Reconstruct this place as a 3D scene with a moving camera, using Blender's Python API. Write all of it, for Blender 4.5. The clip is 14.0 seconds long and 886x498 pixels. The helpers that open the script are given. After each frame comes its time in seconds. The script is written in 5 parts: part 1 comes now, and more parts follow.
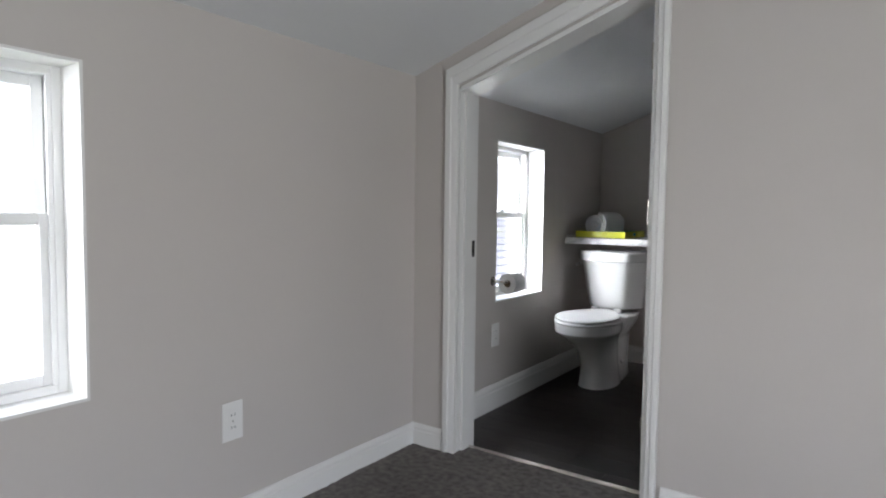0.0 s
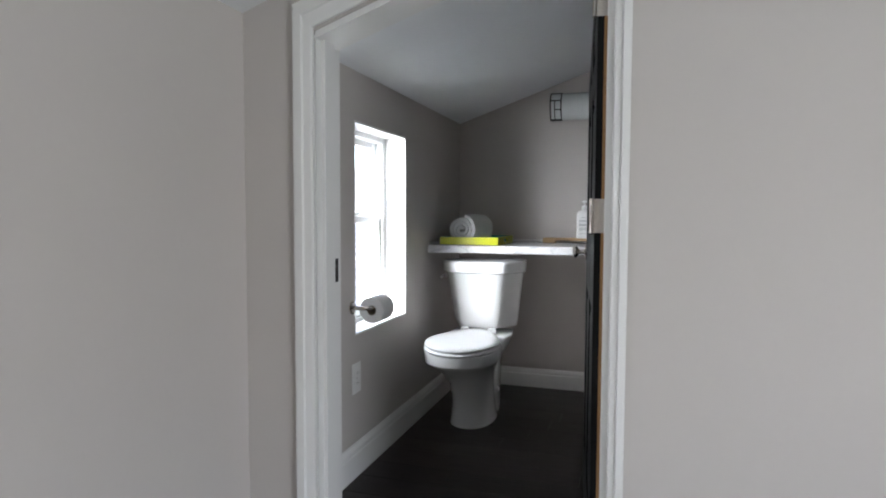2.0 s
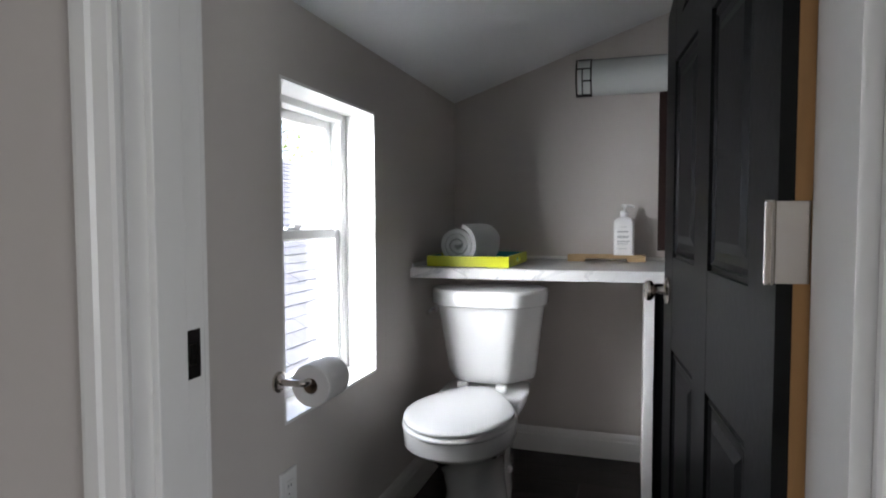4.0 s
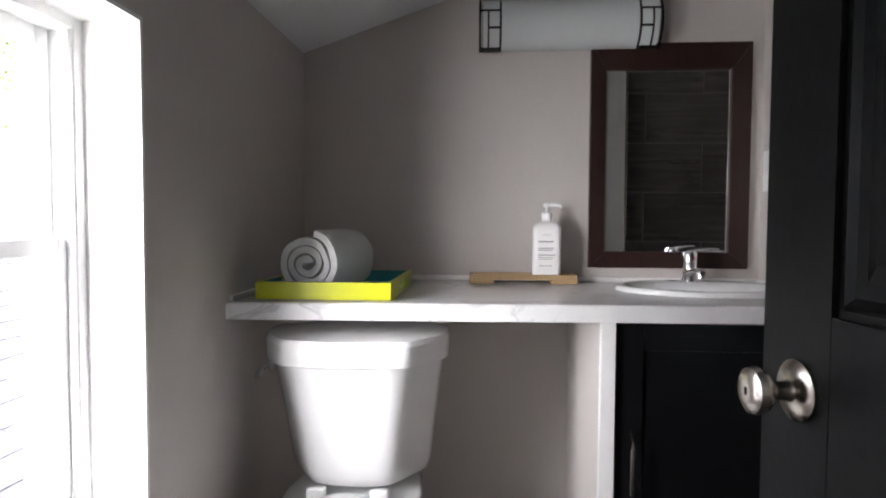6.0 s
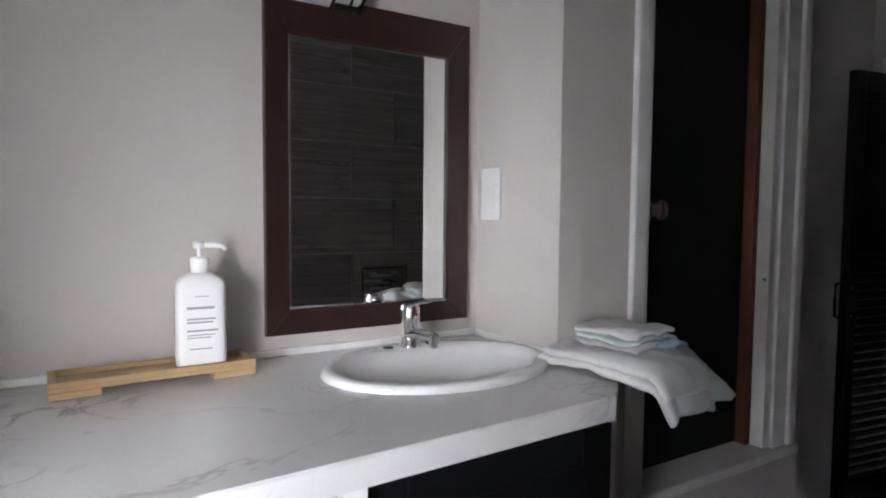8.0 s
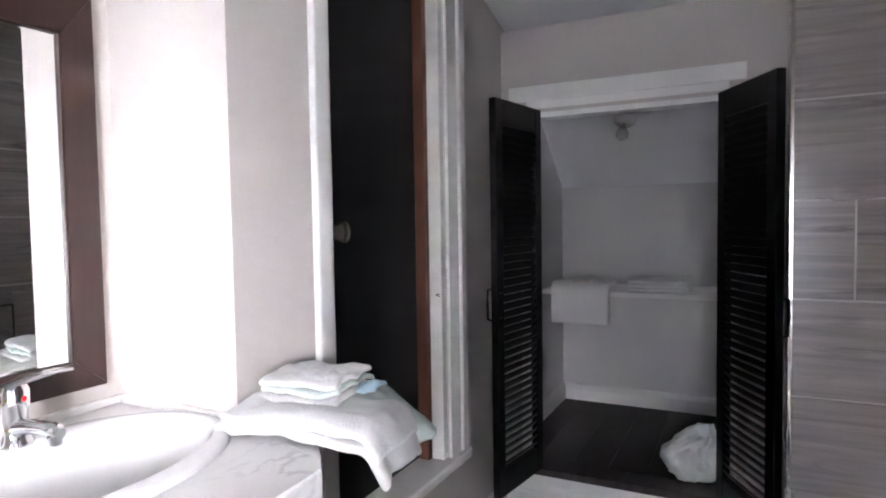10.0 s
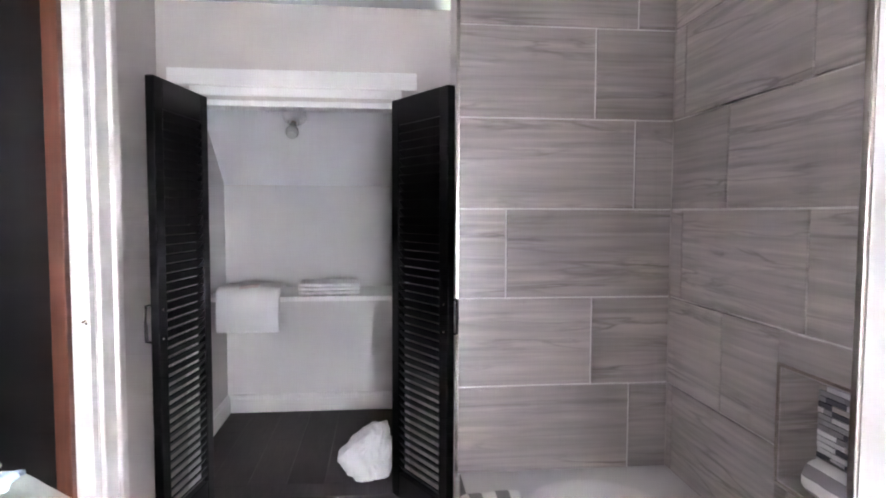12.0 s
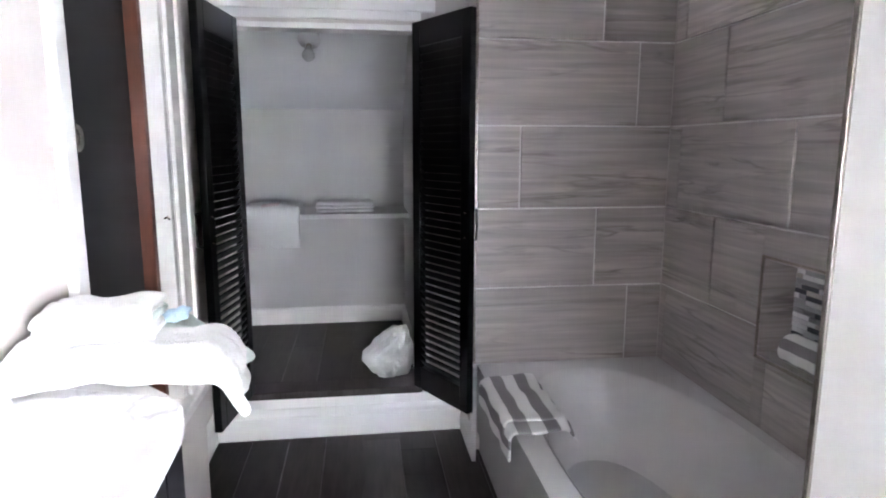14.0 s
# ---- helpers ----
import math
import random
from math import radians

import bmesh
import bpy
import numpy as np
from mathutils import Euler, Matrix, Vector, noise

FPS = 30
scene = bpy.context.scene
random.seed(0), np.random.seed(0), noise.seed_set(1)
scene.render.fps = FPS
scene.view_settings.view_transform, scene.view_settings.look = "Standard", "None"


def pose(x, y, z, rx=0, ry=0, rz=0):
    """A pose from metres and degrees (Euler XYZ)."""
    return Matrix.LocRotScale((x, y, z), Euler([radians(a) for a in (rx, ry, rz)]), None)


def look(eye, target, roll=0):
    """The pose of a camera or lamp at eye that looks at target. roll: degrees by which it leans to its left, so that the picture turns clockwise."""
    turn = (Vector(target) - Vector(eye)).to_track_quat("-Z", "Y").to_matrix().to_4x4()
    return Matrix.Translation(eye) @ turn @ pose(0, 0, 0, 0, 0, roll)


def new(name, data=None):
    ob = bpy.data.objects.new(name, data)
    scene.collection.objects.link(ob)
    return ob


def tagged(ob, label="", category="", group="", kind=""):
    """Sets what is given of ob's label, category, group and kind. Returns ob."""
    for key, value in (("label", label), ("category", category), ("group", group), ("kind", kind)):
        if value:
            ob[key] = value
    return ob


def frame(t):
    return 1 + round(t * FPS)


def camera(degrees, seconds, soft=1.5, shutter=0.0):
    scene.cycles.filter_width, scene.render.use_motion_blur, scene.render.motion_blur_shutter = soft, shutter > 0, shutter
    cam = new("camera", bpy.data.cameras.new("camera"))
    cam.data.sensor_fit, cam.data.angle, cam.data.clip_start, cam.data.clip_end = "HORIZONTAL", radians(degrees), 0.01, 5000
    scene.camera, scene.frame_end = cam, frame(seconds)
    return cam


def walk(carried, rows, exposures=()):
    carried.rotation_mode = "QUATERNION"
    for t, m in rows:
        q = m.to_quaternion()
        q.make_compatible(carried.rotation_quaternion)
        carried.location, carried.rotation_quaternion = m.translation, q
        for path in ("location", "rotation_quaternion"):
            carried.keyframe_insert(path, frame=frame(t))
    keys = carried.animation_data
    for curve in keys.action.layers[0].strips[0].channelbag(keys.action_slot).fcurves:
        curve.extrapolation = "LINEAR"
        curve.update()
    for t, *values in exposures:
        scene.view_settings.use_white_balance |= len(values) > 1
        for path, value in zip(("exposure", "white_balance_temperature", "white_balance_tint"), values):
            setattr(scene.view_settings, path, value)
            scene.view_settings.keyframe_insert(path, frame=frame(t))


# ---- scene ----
cam = camera(72.2, 14.0, soft=2.0)
PATH = [
    (0, (-0.227, 0.1, 1.052), (-1.374, 1.734, 0.93), 0.7),
    (0.5, (-0.338, 0.174, 1.054), (-1.324, 1.91, 0.937), 0.3),
    (1, (-0.546, 0.282, 1.051), (-1.296, 2.133, 0.939), 0.8),
    (1.5, (-0.679, 0.465, 1.044), (-1.305, 2.362, 0.937), 0.4),
    (2, (-0.77, 0.694, 1.063), (-1.38, 2.595, 0.949), 0.2),
    (2.2, (-0.768, 0.811, 1.063), (-1.435, 2.693, 0.957), -0.4),
    (4.3, (-1.087, 1.718, 1.089), (-1.647, 3.635, 0.991), 0.0),
    (4.5, (-1.124, 1.799, 1.084), (-1.615, 3.736, 0.993), 0.2),
    (5, (-1.208, 2.047, 1.084), (-1.525, 4.019, 0.987), 0.3),
    (5.5, (-1.221, 2.272, 1.076), (-1.485, 4.253, 0.985), -0.3),
    (6, (-1.255, 2.447, 1.083), (-1.397, 4.44, 0.996), 0.3),
    (6.5, (-1.31, 2.653, 1.12), (-1.124, 4.641, 1.01), 0.4),
    (7, (-1.305, 2.891, 1.129), (-0.834, 4.832, 1.031), 0.5),
    (7.5, (-1.29, 3.041, 1.172), (-0.569, 4.902, 1.056), 0.2),
    (8, (-1.269, 3.168, 1.198), (-0.224, 4.869, 1.081), 0.5),
    (8.5, (-1.297, 3.283, 1.215), (0.136, 4.673, 1.104), 1.0),
    (8.7, (-1.284, 3.323, 1.208), (0.259, 4.593, 1.115), 0.6),
    (10.8, (-1.023, 3.368, 1.265), (0.903, 3.9, 1.131), -0.2),
    (11, (-0.994, 3.429, 1.274), (0.972, 3.782, 1.135), 0.1),
    (11.5, (-0.99, 3.529, 1.295), (1.006, 3.464, 1.151), 0.3),
    (12, (-1.016, 3.486, 1.264), (0.972, 3.283, 1.144), 0.2),
    (12.5, (-1.083, 3.478, 1.237), (0.904, 3.263, 1.115), 0.1),
    (13, (-1.153, 3.568, 1.202), (0.83, 3.322, 1.068), 0.3),
    (13.5, (-1.19, 3.63, 1.194), (0.786, 3.371, 0.982), 0.2),
    (14, (-1.207, 3.652, 1.194), (0.754, 3.388, 0.866), 0.1),
]
EXPOSURES = [
    (0.0, 3.15, 6400, 13),
    (2.0, 3.4, 6300, 12),
    (4.3, 3.1, 6450, 14),
    (5.5, 3.15, 6600, 16),
    (6.0, 3.55, 6650, 18),
    (6.5, 3.95, 6650, 20),
    (7.5, 4.05, 6550, 18),
    (8.0, 3.9, 6400, 16),
    (8.7, 3.45, 6300, 14),
    (10.8, 6.9, 6450, 23),
    (12.5, 7.15, 6450, 23),
    (13.4, 7.0, 6300, 20),
    (14.0, 6.7, 6300, 18),
]
walk(cam, [(t, look(eye, target, roll)) for t, eye, target, roll in PATH], EXPOSURES)

# ---- world and light ----
world = bpy.data.worlds.new("world")
scene.world = world
world.use_nodes = True
wn = world.node_tree.nodes
sky = wn.new("ShaderNodeTexSky")
sky.sky_type = "NISHITA"
sky.sun_disc = False
sky.sun_elevation, sky.sun_rotation = radians(70), radians(164)
sky.air_density, sky.dust_density, sky.ozone_density = 1.0, 4.0, 1.0
wn["Background"].inputs[1].default_value = 0.15
world.node_tree.links.new(sky.outputs[0], wn["Background"].inputs[0])
sun = new("sun", bpy.data.lights.new("sun", "SUN"))
sun.data.energy, sun.data.angle, sun.data.color = 0.5, radians(25), (1, 0.96, 0.9)
sun.matrix_world = look((0, 0, 0), (-0.1, 0.35, -1))
tagged(sun, kind="structure")


def area_lamp(name, eye, target, w, h, watts, color):
    """An area lamp that adds daylight, outside a window or in a wall opening."""
    ob = new(name, bpy.data.lights.new(name, "AREA"))
    ob.data.shape, ob.data.size, ob.data.size_y, ob.data.energy, ob.data.color = "RECTANGLE", w, h, watts, color
    ob.matrix_world = look(eye, target)
    return tagged(ob, kind="structure")


area_lamp("daylight_bathroom_window", (-2.85, 1.84, 1.6), (-1.7, 3.6, 1.1), 1.55, 2.0, 38, (0.94, 0.98, 1.0))
area_lamp("daylight_bedroom_window", (-3.0, -0.9, 1.3), (-1.9, 0.55, 1.0), 1.3, 1.5, 10, (0.94, 0.98, 1.0))
# fill lamp in an added, unseen opening, to brighten the bedroom's left wall
area_lamp("fill_bedroom_side", (2.33, -0.5, 1.09), (-1.8, 0.6, 1.0), 1.5, 0.8, 6.5, (0.94, 0.98, 1.0))


# ---- materials ----
def material(name, color, rough=0.5, metal=0.0, grain=0.0, grain_scale=60.0, bump=0.0, bump_scale=200.0, stretch=(1, 1, 1), spread=0.0, stain=0.0, coat=0.0):
    """A painted, woven or metal surface: base colour with two scales of variation and fine relief."""
    m = bpy.data.materials.new(name)
    m.use_nodes = True
    nt = m.node_tree
    n, l = nt.nodes, nt.links
    p = n["Principled BSDF"]
    p.inputs["Roughness"].default_value = rough
    p.inputs["Metallic"].default_value = metal
    p.inputs["Coat Weight"].default_value = coat
    co = n.new("ShaderNodeTexCoord")
    mp = n.new("ShaderNodeMapping")
    mp.inputs["Scale"].default_value = stretch
    l.new(co.outputs["Object"], mp.inputs[0])
    fine = n.new("ShaderNodeTexNoise")
    fine.inputs["Scale"].default_value = grain_scale
    fine.inputs["Detail"].default_value = 6
    l.new(mp.outputs[0], fine.inputs["Vector"])
    big = n.new("ShaderNodeTexNoise")
    big.inputs["Scale"].default_value = 2.3
    big.inputs["Detail"].default_value = 4
    l.new(co.outputs["Object"], big.inputs["Vector"])
    mix = n.new("ShaderNodeMix")
    mix.data_type = "RGBA"
    lo = [c * (1 - grain) for c in color]
    hi = [min(1, c * (1 + grain)) for c in color]
    mix.inputs["A"].default_value, mix.inputs["B"].default_value = (*lo, 1), (*hi, 1)
    l.new(fine.outputs["Fac"], mix.inputs["Factor"])
    out = mix.outputs["Result"]
    hsv = n.new("ShaderNodeHueSaturation")
    l.new(out, hsv.inputs["Color"])
    add = n.new("ShaderNodeMath")
    add.operation = "MULTIPLY_ADD"
    add.inputs[1].default_value, add.inputs[2].default_value = stain, 1 - stain / 2
    l.new(big.outputs["Fac"], add.inputs[0])
    val = add.outputs[0]
    if spread:
        info = n.new("ShaderNodeObjectInfo")
        more = n.new("ShaderNodeMath")
        more.operation = "MULTIPLY_ADD"
        more.inputs[1].default_value = spread
        l.new(info.outputs["Random"], more.inputs[0])
        l.new(val, more.inputs[2])
        val = more.outputs[0]
    l.new(val, hsv.inputs["Value"])
    l.new(hsv.outputs[0], p.inputs["Base Color"])
    if bump:
        tex = n.new("ShaderNodeTexNoise")
        tex.inputs["Scale"].default_value = bump_scale
        tex.inputs["Detail"].default_value = 3
        l.new(mp.outputs[0], tex.inputs["Vector"])
        b = n.new("ShaderNodeBump")
        b.inputs["Strength"].default_value, b.inputs["Distance"].default_value = bump, 0.004
        l.new(tex.outputs["Fac"], b.inputs["Height"])
        l.new(b.outputs[0], p.inputs["Normal"])
    return m


def veined(name, base, vein, scale, stretch, width, rough, spread=0.0, coat=0.0, cloud=0.0, streak=0.0, warp=1.2):
    """Stone or stone-printed tile: clouded base with thin warped veins along one direction, shifted piece by piece."""
    m = bpy.data.materials.new(name)
    m.use_nodes = True
    nt = m.node_tree
    n, l = nt.nodes, nt.links
    p = n["Principled BSDF"]
    p.inputs["Roughness"].default_value = rough
    p.inputs["Coat Weight"].default_value = coat
    co = n.new("ShaderNodeTexCoord")
    info = n.new("ShaderNodeObjectInfo")
    off = n.new("ShaderNodeVectorMath")
    off.operation = "MULTIPLY_ADD"
    off.inputs[1].default_value = (37, 53, 29)
    comb = n.new("ShaderNodeCombineXYZ")
    for i in range(3):
        l.new(info.outputs["Random"], comb.inputs[i])
    l.new(comb.outputs[0], off.inputs[0])
    mp = n.new("ShaderNodeMapping")
    mp.inputs["Scale"].default_value = stretch
    l.new(co.outputs["Object"], mp.inputs[0])
    l.new(mp.outputs[0], off.inputs[2])
    a = n.new("ShaderNodeTexNoise")
    a.inputs["Scale"].default_value, a.inputs["Detail"].default_value, a.inputs["Distortion"].default_value = scale, 7, warp
    l.new(off.outputs[0], a.inputs["Vector"])
    ridge = n.new("ShaderNodeMath")
    ridge.operation = "SUBTRACT"
    ridge.inputs[1].default_value = 0.5
    l.new(a.outputs["Fac"], ridge.inputs[0])
    ab = n.new("ShaderNodeMath")
    ab.operation = "ABSOLUTE"
    l.new(ridge.outputs[0], ab.inputs[0])
    ramp = n.new("ShaderNodeMapRange")
    ramp.inputs["From Min"].default_value, ramp.inputs["From Max"].default_value = 0, width
    ramp.inputs["To Min"].default_value, ramp.inputs["To Max"].default_value = 1, 0
    l.new(ab.outputs[0], ramp.inputs["Value"])
    c = n.new("ShaderNodeTexNoise")
    c.inputs["Scale"].default_value, c.inputs["Detail"].default_value = scale * 0.7, 5
    l.new(off.outputs[0], c.inputs["Vector"])
    mask = n.new("ShaderNodeMapRange")
    mask.inputs["From Min"].default_value, mask.inputs["From Max"].default_value = 0.42, 0.7
    l.new(c.outputs["Fac"], mask.inputs["Value"])
    mul = n.new("ShaderNodeMath")
    mul.operation = "MULTIPLY"
    l.new(ramp.outputs[0], mul.inputs[0])
    l.new(mask.outputs[0], mul.inputs[1])
    mix = n.new("ShaderNodeMix")
    mix.data_type = "RGBA"
    mix.inputs["A"].default_value, mix.inputs["B"].default_value = (*base, 1), (*vein, 1)
    l.new(mul.outputs[0], mix.inputs["Factor"])
    hsv = n.new("ShaderNodeHueSaturation")
    l.new(mix.outputs["Result"], hsv.inputs["Color"])
    v = n.new("ShaderNodeMath")
    v.operation = "MULTIPLY_ADD"
    v.inputs[1].default_value, v.inputs[2].default_value = cloud, 1 - cloud / 2 - spread / 2
    l.new(c.outputs["Fac"], v.inputs[0])
    v2 = n.new("ShaderNodeMath")
    v2.operation = "MULTIPLY_ADD"
    v2.inputs[1].default_value = spread
    l.new(info.outputs["Random"], v2.inputs[0])
    l.new(v.outputs[0], v2.inputs[2])
    val = v2.outputs[0]
    if streak:
        # thin pale and dark streaks along the grain, strong in some bands and faint in others
        long = n.new("ShaderNodeMapping")
        long.inputs["Scale"].default_value = (0.9, 0.9, 3.0)
        l.new(off.outputs[0], long.inputs[0])
        fine = n.new("ShaderNodeTexNoise")
        fine.inputs["Scale"].default_value, fine.inputs["Detail"].default_value, fine.inputs["Distortion"].default_value = scale * 1.1, 8, 0.3
        l.new(long.outputs[0], fine.inputs["Vector"])
        mid = n.new("ShaderNodeMath")
        mid.operation = "SUBTRACT"
        mid.inputs[1].default_value = 0.5
        l.new(fine.outputs["Fac"], mid.inputs[0])
        band = n.new("ShaderNodeMath")
        band.operation = "MULTIPLY"
        l.new(mid.outputs[0], band.inputs[0])
        l.new(c.outputs["Fac"], band.inputs[1])
        v3 = n.new("ShaderNodeMath")
        v3.operation = "MULTIPLY_ADD"
        v3.inputs[1].default_value = streak * 2.6
        l.new(band.outputs[0], v3.inputs[0])
        l.new(val, v3.inputs[2])
        val = v3.outputs[0]
    l.new(val, hsv.inputs["Value"])
    l.new(hsv.outputs[0], p.inputs["Base Color"])
    b = n.new("ShaderNodeBump")
    b.inputs["Strength"].default_value, b.inputs["Distance"].default_value = 0.08, 0.002
    l.new(a.outputs["Fac"], b.inputs["Height"])
    l.new(b.outputs[0], p.inputs["Normal"])
    return m


def glass(name, tint=(1, 1, 1)):
    m = bpy.data.materials.new(name)
    m.use_nodes = True
    p = m.node_tree.nodes["Principled BSDF"]
    p.inputs["Base Color"].default_value = (*tint, 1)
    p.inputs["Transmission Weight"].default_value, p.inputs["Roughness"].default_value, p.inputs["IOR"].default_value = 1, 0, 1.45
    return m


def striped(name, light, dark, period):
    m = material(name, light, 0.95, grain=0.06, grain_scale=300, bump=0.6, bump_scale=500)
    nt = m.node_tree
    n, l = nt.nodes, nt.links
    p = n["Principled BSDF"]
    uv = n.new("ShaderNodeTexCoord")
    sep = n.new("ShaderNodeSeparateXYZ")
    l.new(uv.outputs["UV"], sep.inputs[0])
    k = n.new("ShaderNodeMath")
    k.operation = "MULTIPLY"
    k.inputs[1].default_value = 1 / period
    l.new(sep.outputs[0], k.inputs[0])
    fr = n.new("ShaderNodeMath")
    fr.operation = "FRACT"
    l.new(k.outputs[0], fr.inputs[0])
    gt = n.new("ShaderNodeMapRange")
    gt.inputs["From Min"].default_value, gt.inputs["From Max"].default_value = 0.5, 0.54
    l.new(fr.outputs[0], gt.inputs["Value"])
    mix = n.new("ShaderNodeMix")
    mix.data_type = "RGBA"
    mix.inputs["A"].default_value, mix.inputs["B"].default_value = (*light, 1), (*dark, 1)
    l.new(gt.outputs[0], mix.inputs["Factor"])
    l.new(mix.outputs["Result"], p.inputs["Base Color"])
    return m


WALL = material("greige_wall_paint", (0.56, 0.52, 0.49), 0.6, grain=0.015, bump=0.05, bump_scale=180, stain=0.05)
CEIL = material("ceiling_paint", (0.82, 0.83, 0.84), 0.85, grain=0.02, bump=0.1, bump_scale=120, stain=0.04)
TRIM = material("white_trim_paint", (0.80, 0.79, 0.77), 0.35, grain=0.015, bump=0.03, bump_scale=90, stain=0.04)
OLDTRIM = material("worn_white_paint", (0.68, 0.66, 0.63), 0.5, grain=0.12, grain_scale=25, bump=0.2, bump_scale=60, stain=0.15)
VINYL = material("white_vinyl", (0.82, 0.82, 0.81), 0.3, grain=0.01, stain=0.03)
PLATE = material("plastic_plate", (0.80, 0.79, 0.77), 0.35, grain=0.01)
CARPET = material("grey_carpet", (0.15, 0.135, 0.125), 1.0, grain=0.95, grain_scale=38, bump=1.0, bump_scale=150, stain=0.7)
PLANK = material("dark_vinyl_plank", (0.016, 0.0125, 0.0115), 0.30, grain=0.95, grain_scale=6, bump=0.12, bump_scale=40, stretch=(1, 9, 1), spread=1.1, stain=0.3)
PLANKX = material("dark_closet_plank", (0.032, 0.026, 0.024), 0.38, grain=0.6, grain_scale=9, bump=0.12, bump_scale=40, stretch=(9, 1, 1), spread=0.6, stain=0.3)
SUBFLOOR = material("dark_underlay", (0.012, 0.011, 0.011), 0.8, grain=0.2)
GROUT = material("pale_grout", (0.78, 0.76, 0.74), 0.9, grain=0.08, bump=0.3)
TILE = veined("stone_look_tile", (0.45, 0.405, 0.38), (0.22, 0.19, 0.175), 3.6, (0.55, 0.55, 5.0), 0.05, 0.28, spread=0.14, cloud=0.6, streak=0.75, warp=0.45)
MARBLE = veined("marble_laminate", (0.74, 0.73, 0.72), (0.40, 0.40, 0.41), 3.6, (1.0, 1.9, 1.0), 0.020, 0.22, cloud=0.16)
PORCELAIN = material("white_porcelain", (0.80, 0.80, 0.79), 0.08, coat=0.5, grain=0.0, stain=0.01)
TUB = material("white_enamel", (0.76, 0.745, 0.73), 0.12, coat=0.4, stain=0.02)
SEAT = material("white_seat_plastic", (0.83, 0.83, 0.82), 0.25, stain=0.01)
CHROME = material("chrome", (0.82, 0.82, 0.84), 0.06, metal=1.0)
NICKEL = material("brushed_nickel", (0.62, 0.57, 0.52), 0.22, metal=1.0, grain=0.05, grain_scale=150)
BLACKDOOR = material("black_door_paint", (0.006, 0.006, 0.0065), 0.42, grain=0.2, grain_scale=30, bump=0.08, bump_scale=70, stain=0.2)
BLACKSATIN = material("black_cabinet_paint", (0.005, 0.005, 0.006), 0.34, grain=0.2, grain_scale=30, stain=0.2)
EDGEWOOD = material("bare_pine_edge", (0.38, 0.20, 0.075), 0.6, grain=0.25, grain_scale=18, stretch=(3, 3, 0.3), bump=0.1)
REDWOOD = material("stained_red_jamb", (0.13, 0.040, 0.020), 0.45, grain=0.35, grain_scale=20, stretch=(4, 4, 0.3), bump=0.1, stain=0.3)
MAHOGANY = material("mahogany_frame", (0.026, 0.010, 0.008), 0.35, grain=0.4, grain_scale=20, stretch=(5, 5, 0.6), bump=0.06, stain=0.2)
BAMBOO = material("bamboo", (0.50, 0.34, 0.18), 0.45, grain=0.18, grain_scale=22, stretch=(0.5, 6, 6), bump=0.08)
TOWEL = material("white_terry", (0.80, 0.80, 0.79), 1.0, grain=0.07, grain_scale=260, bump=1.0, bump_scale=420, stain=0.05)
MINT = material("pale_mint_cloth", (0.62, 0.70, 0.66), 1.0, grain=0.10, grain_scale=140, bump=0.8, bump_scale=380, stain=0.12)
BLUE = material("pale_blue_print", (0.42, 0.58, 0.68), 1.0, grain=0.1, grain_scale=160, bump=0.6, bump_scale=400)
PINKISH = material("faded_pink_print", (0.74, 0.62, 0.61), 1.0, grain=0.1, grain_scale=160, bump=0.8, bump_scale=400)
STRIPE = striped("grey_striped_terry", (0.78, 0.77, 0.75), (0.26, 0.25, 0.25), 0.066)
YELLOW = material("chartreuse_lacquer", (0.56, 0.58, 0.012), 0.3, grain=0.03, stain=0.04)
TEAL = material("teal_lacquer", (0.03, 0.30, 0.36), 0.35, grain=0.04, stain=0.05)
PAPER = material("tissue_paper", (0.80, 0.79, 0.78), 1.0, grain=0.03, grain_scale=200, bump=0.4, bump_scale=300)
CARD = material("cardboard_core", (0.22, 0.15, 0.10), 0.9, grain=0.1)
FROST = material("frosted_glass_shade", (0.62, 0.65, 0.64), 0.25, coat=0.3, grain=0.02, stain=0.05)
IRON = material("dark_iron", (0.018, 0.015, 0.014), 0.4, metal=0.6, grain=0.2)
BOTTLE = material("white_bottle", (0.82, 0.81, 0.80), 0.3, stain=0.01)
INK = material("grey_ink", (0.30, 0.30, 0.31), 0.7)
DARK = material("dark_recess", (0.01, 0.01, 0.01), 0.8)
SHINGLE = material("weathered_shingle", (0.095, 0.10, 0.107), 0.9, grain=0.25, grain_scale=120, bump=0.5, bump_scale=160, spread=0.25, stain=0.25)
LEAF = material("spring_leaf", (0.22, 0.27, 0.04), 0.6, grain=0.4, grain_scale=3)
BARK = material("bark", (0.07, 0.055, 0.045), 0.9, grain=0.4, grain_scale=14, bump=0.6, bump_scale=20)
GRASS = material("lawn", (0.06, 0.10, 0.03), 0.95, grain=0.5, grain_scale=4, stain=0.3)
MIRROR = bpy.data.materials.new("mirror_glass")
MIRROR.use_nodes = True
MIRROR.node_tree.nodes["Principled BSDF"].inputs["Base Color"].default_value = (0.86, 0.88, 0.87, 1)
MIRROR.node_tree.nodes["Principled BSDF"].inputs["Metallic"].default_value = 1
MIRROR.node_tree.nodes["Principled BSDF"].inputs["Roughness"].default_value = 0.01
PANE = glass("window_glass")
BULB = glass("clear_bulb_glass")
RED = material("red_dot", (0.6, 0.02, 0.02), 0.4)

for dull in (BLACKDOOR, BLACKSATIN, PLANK, PLANKX):
    dull.node_tree.nodes["Principled BSDF"].inputs["Specular IOR Level"].default_value = 0.18


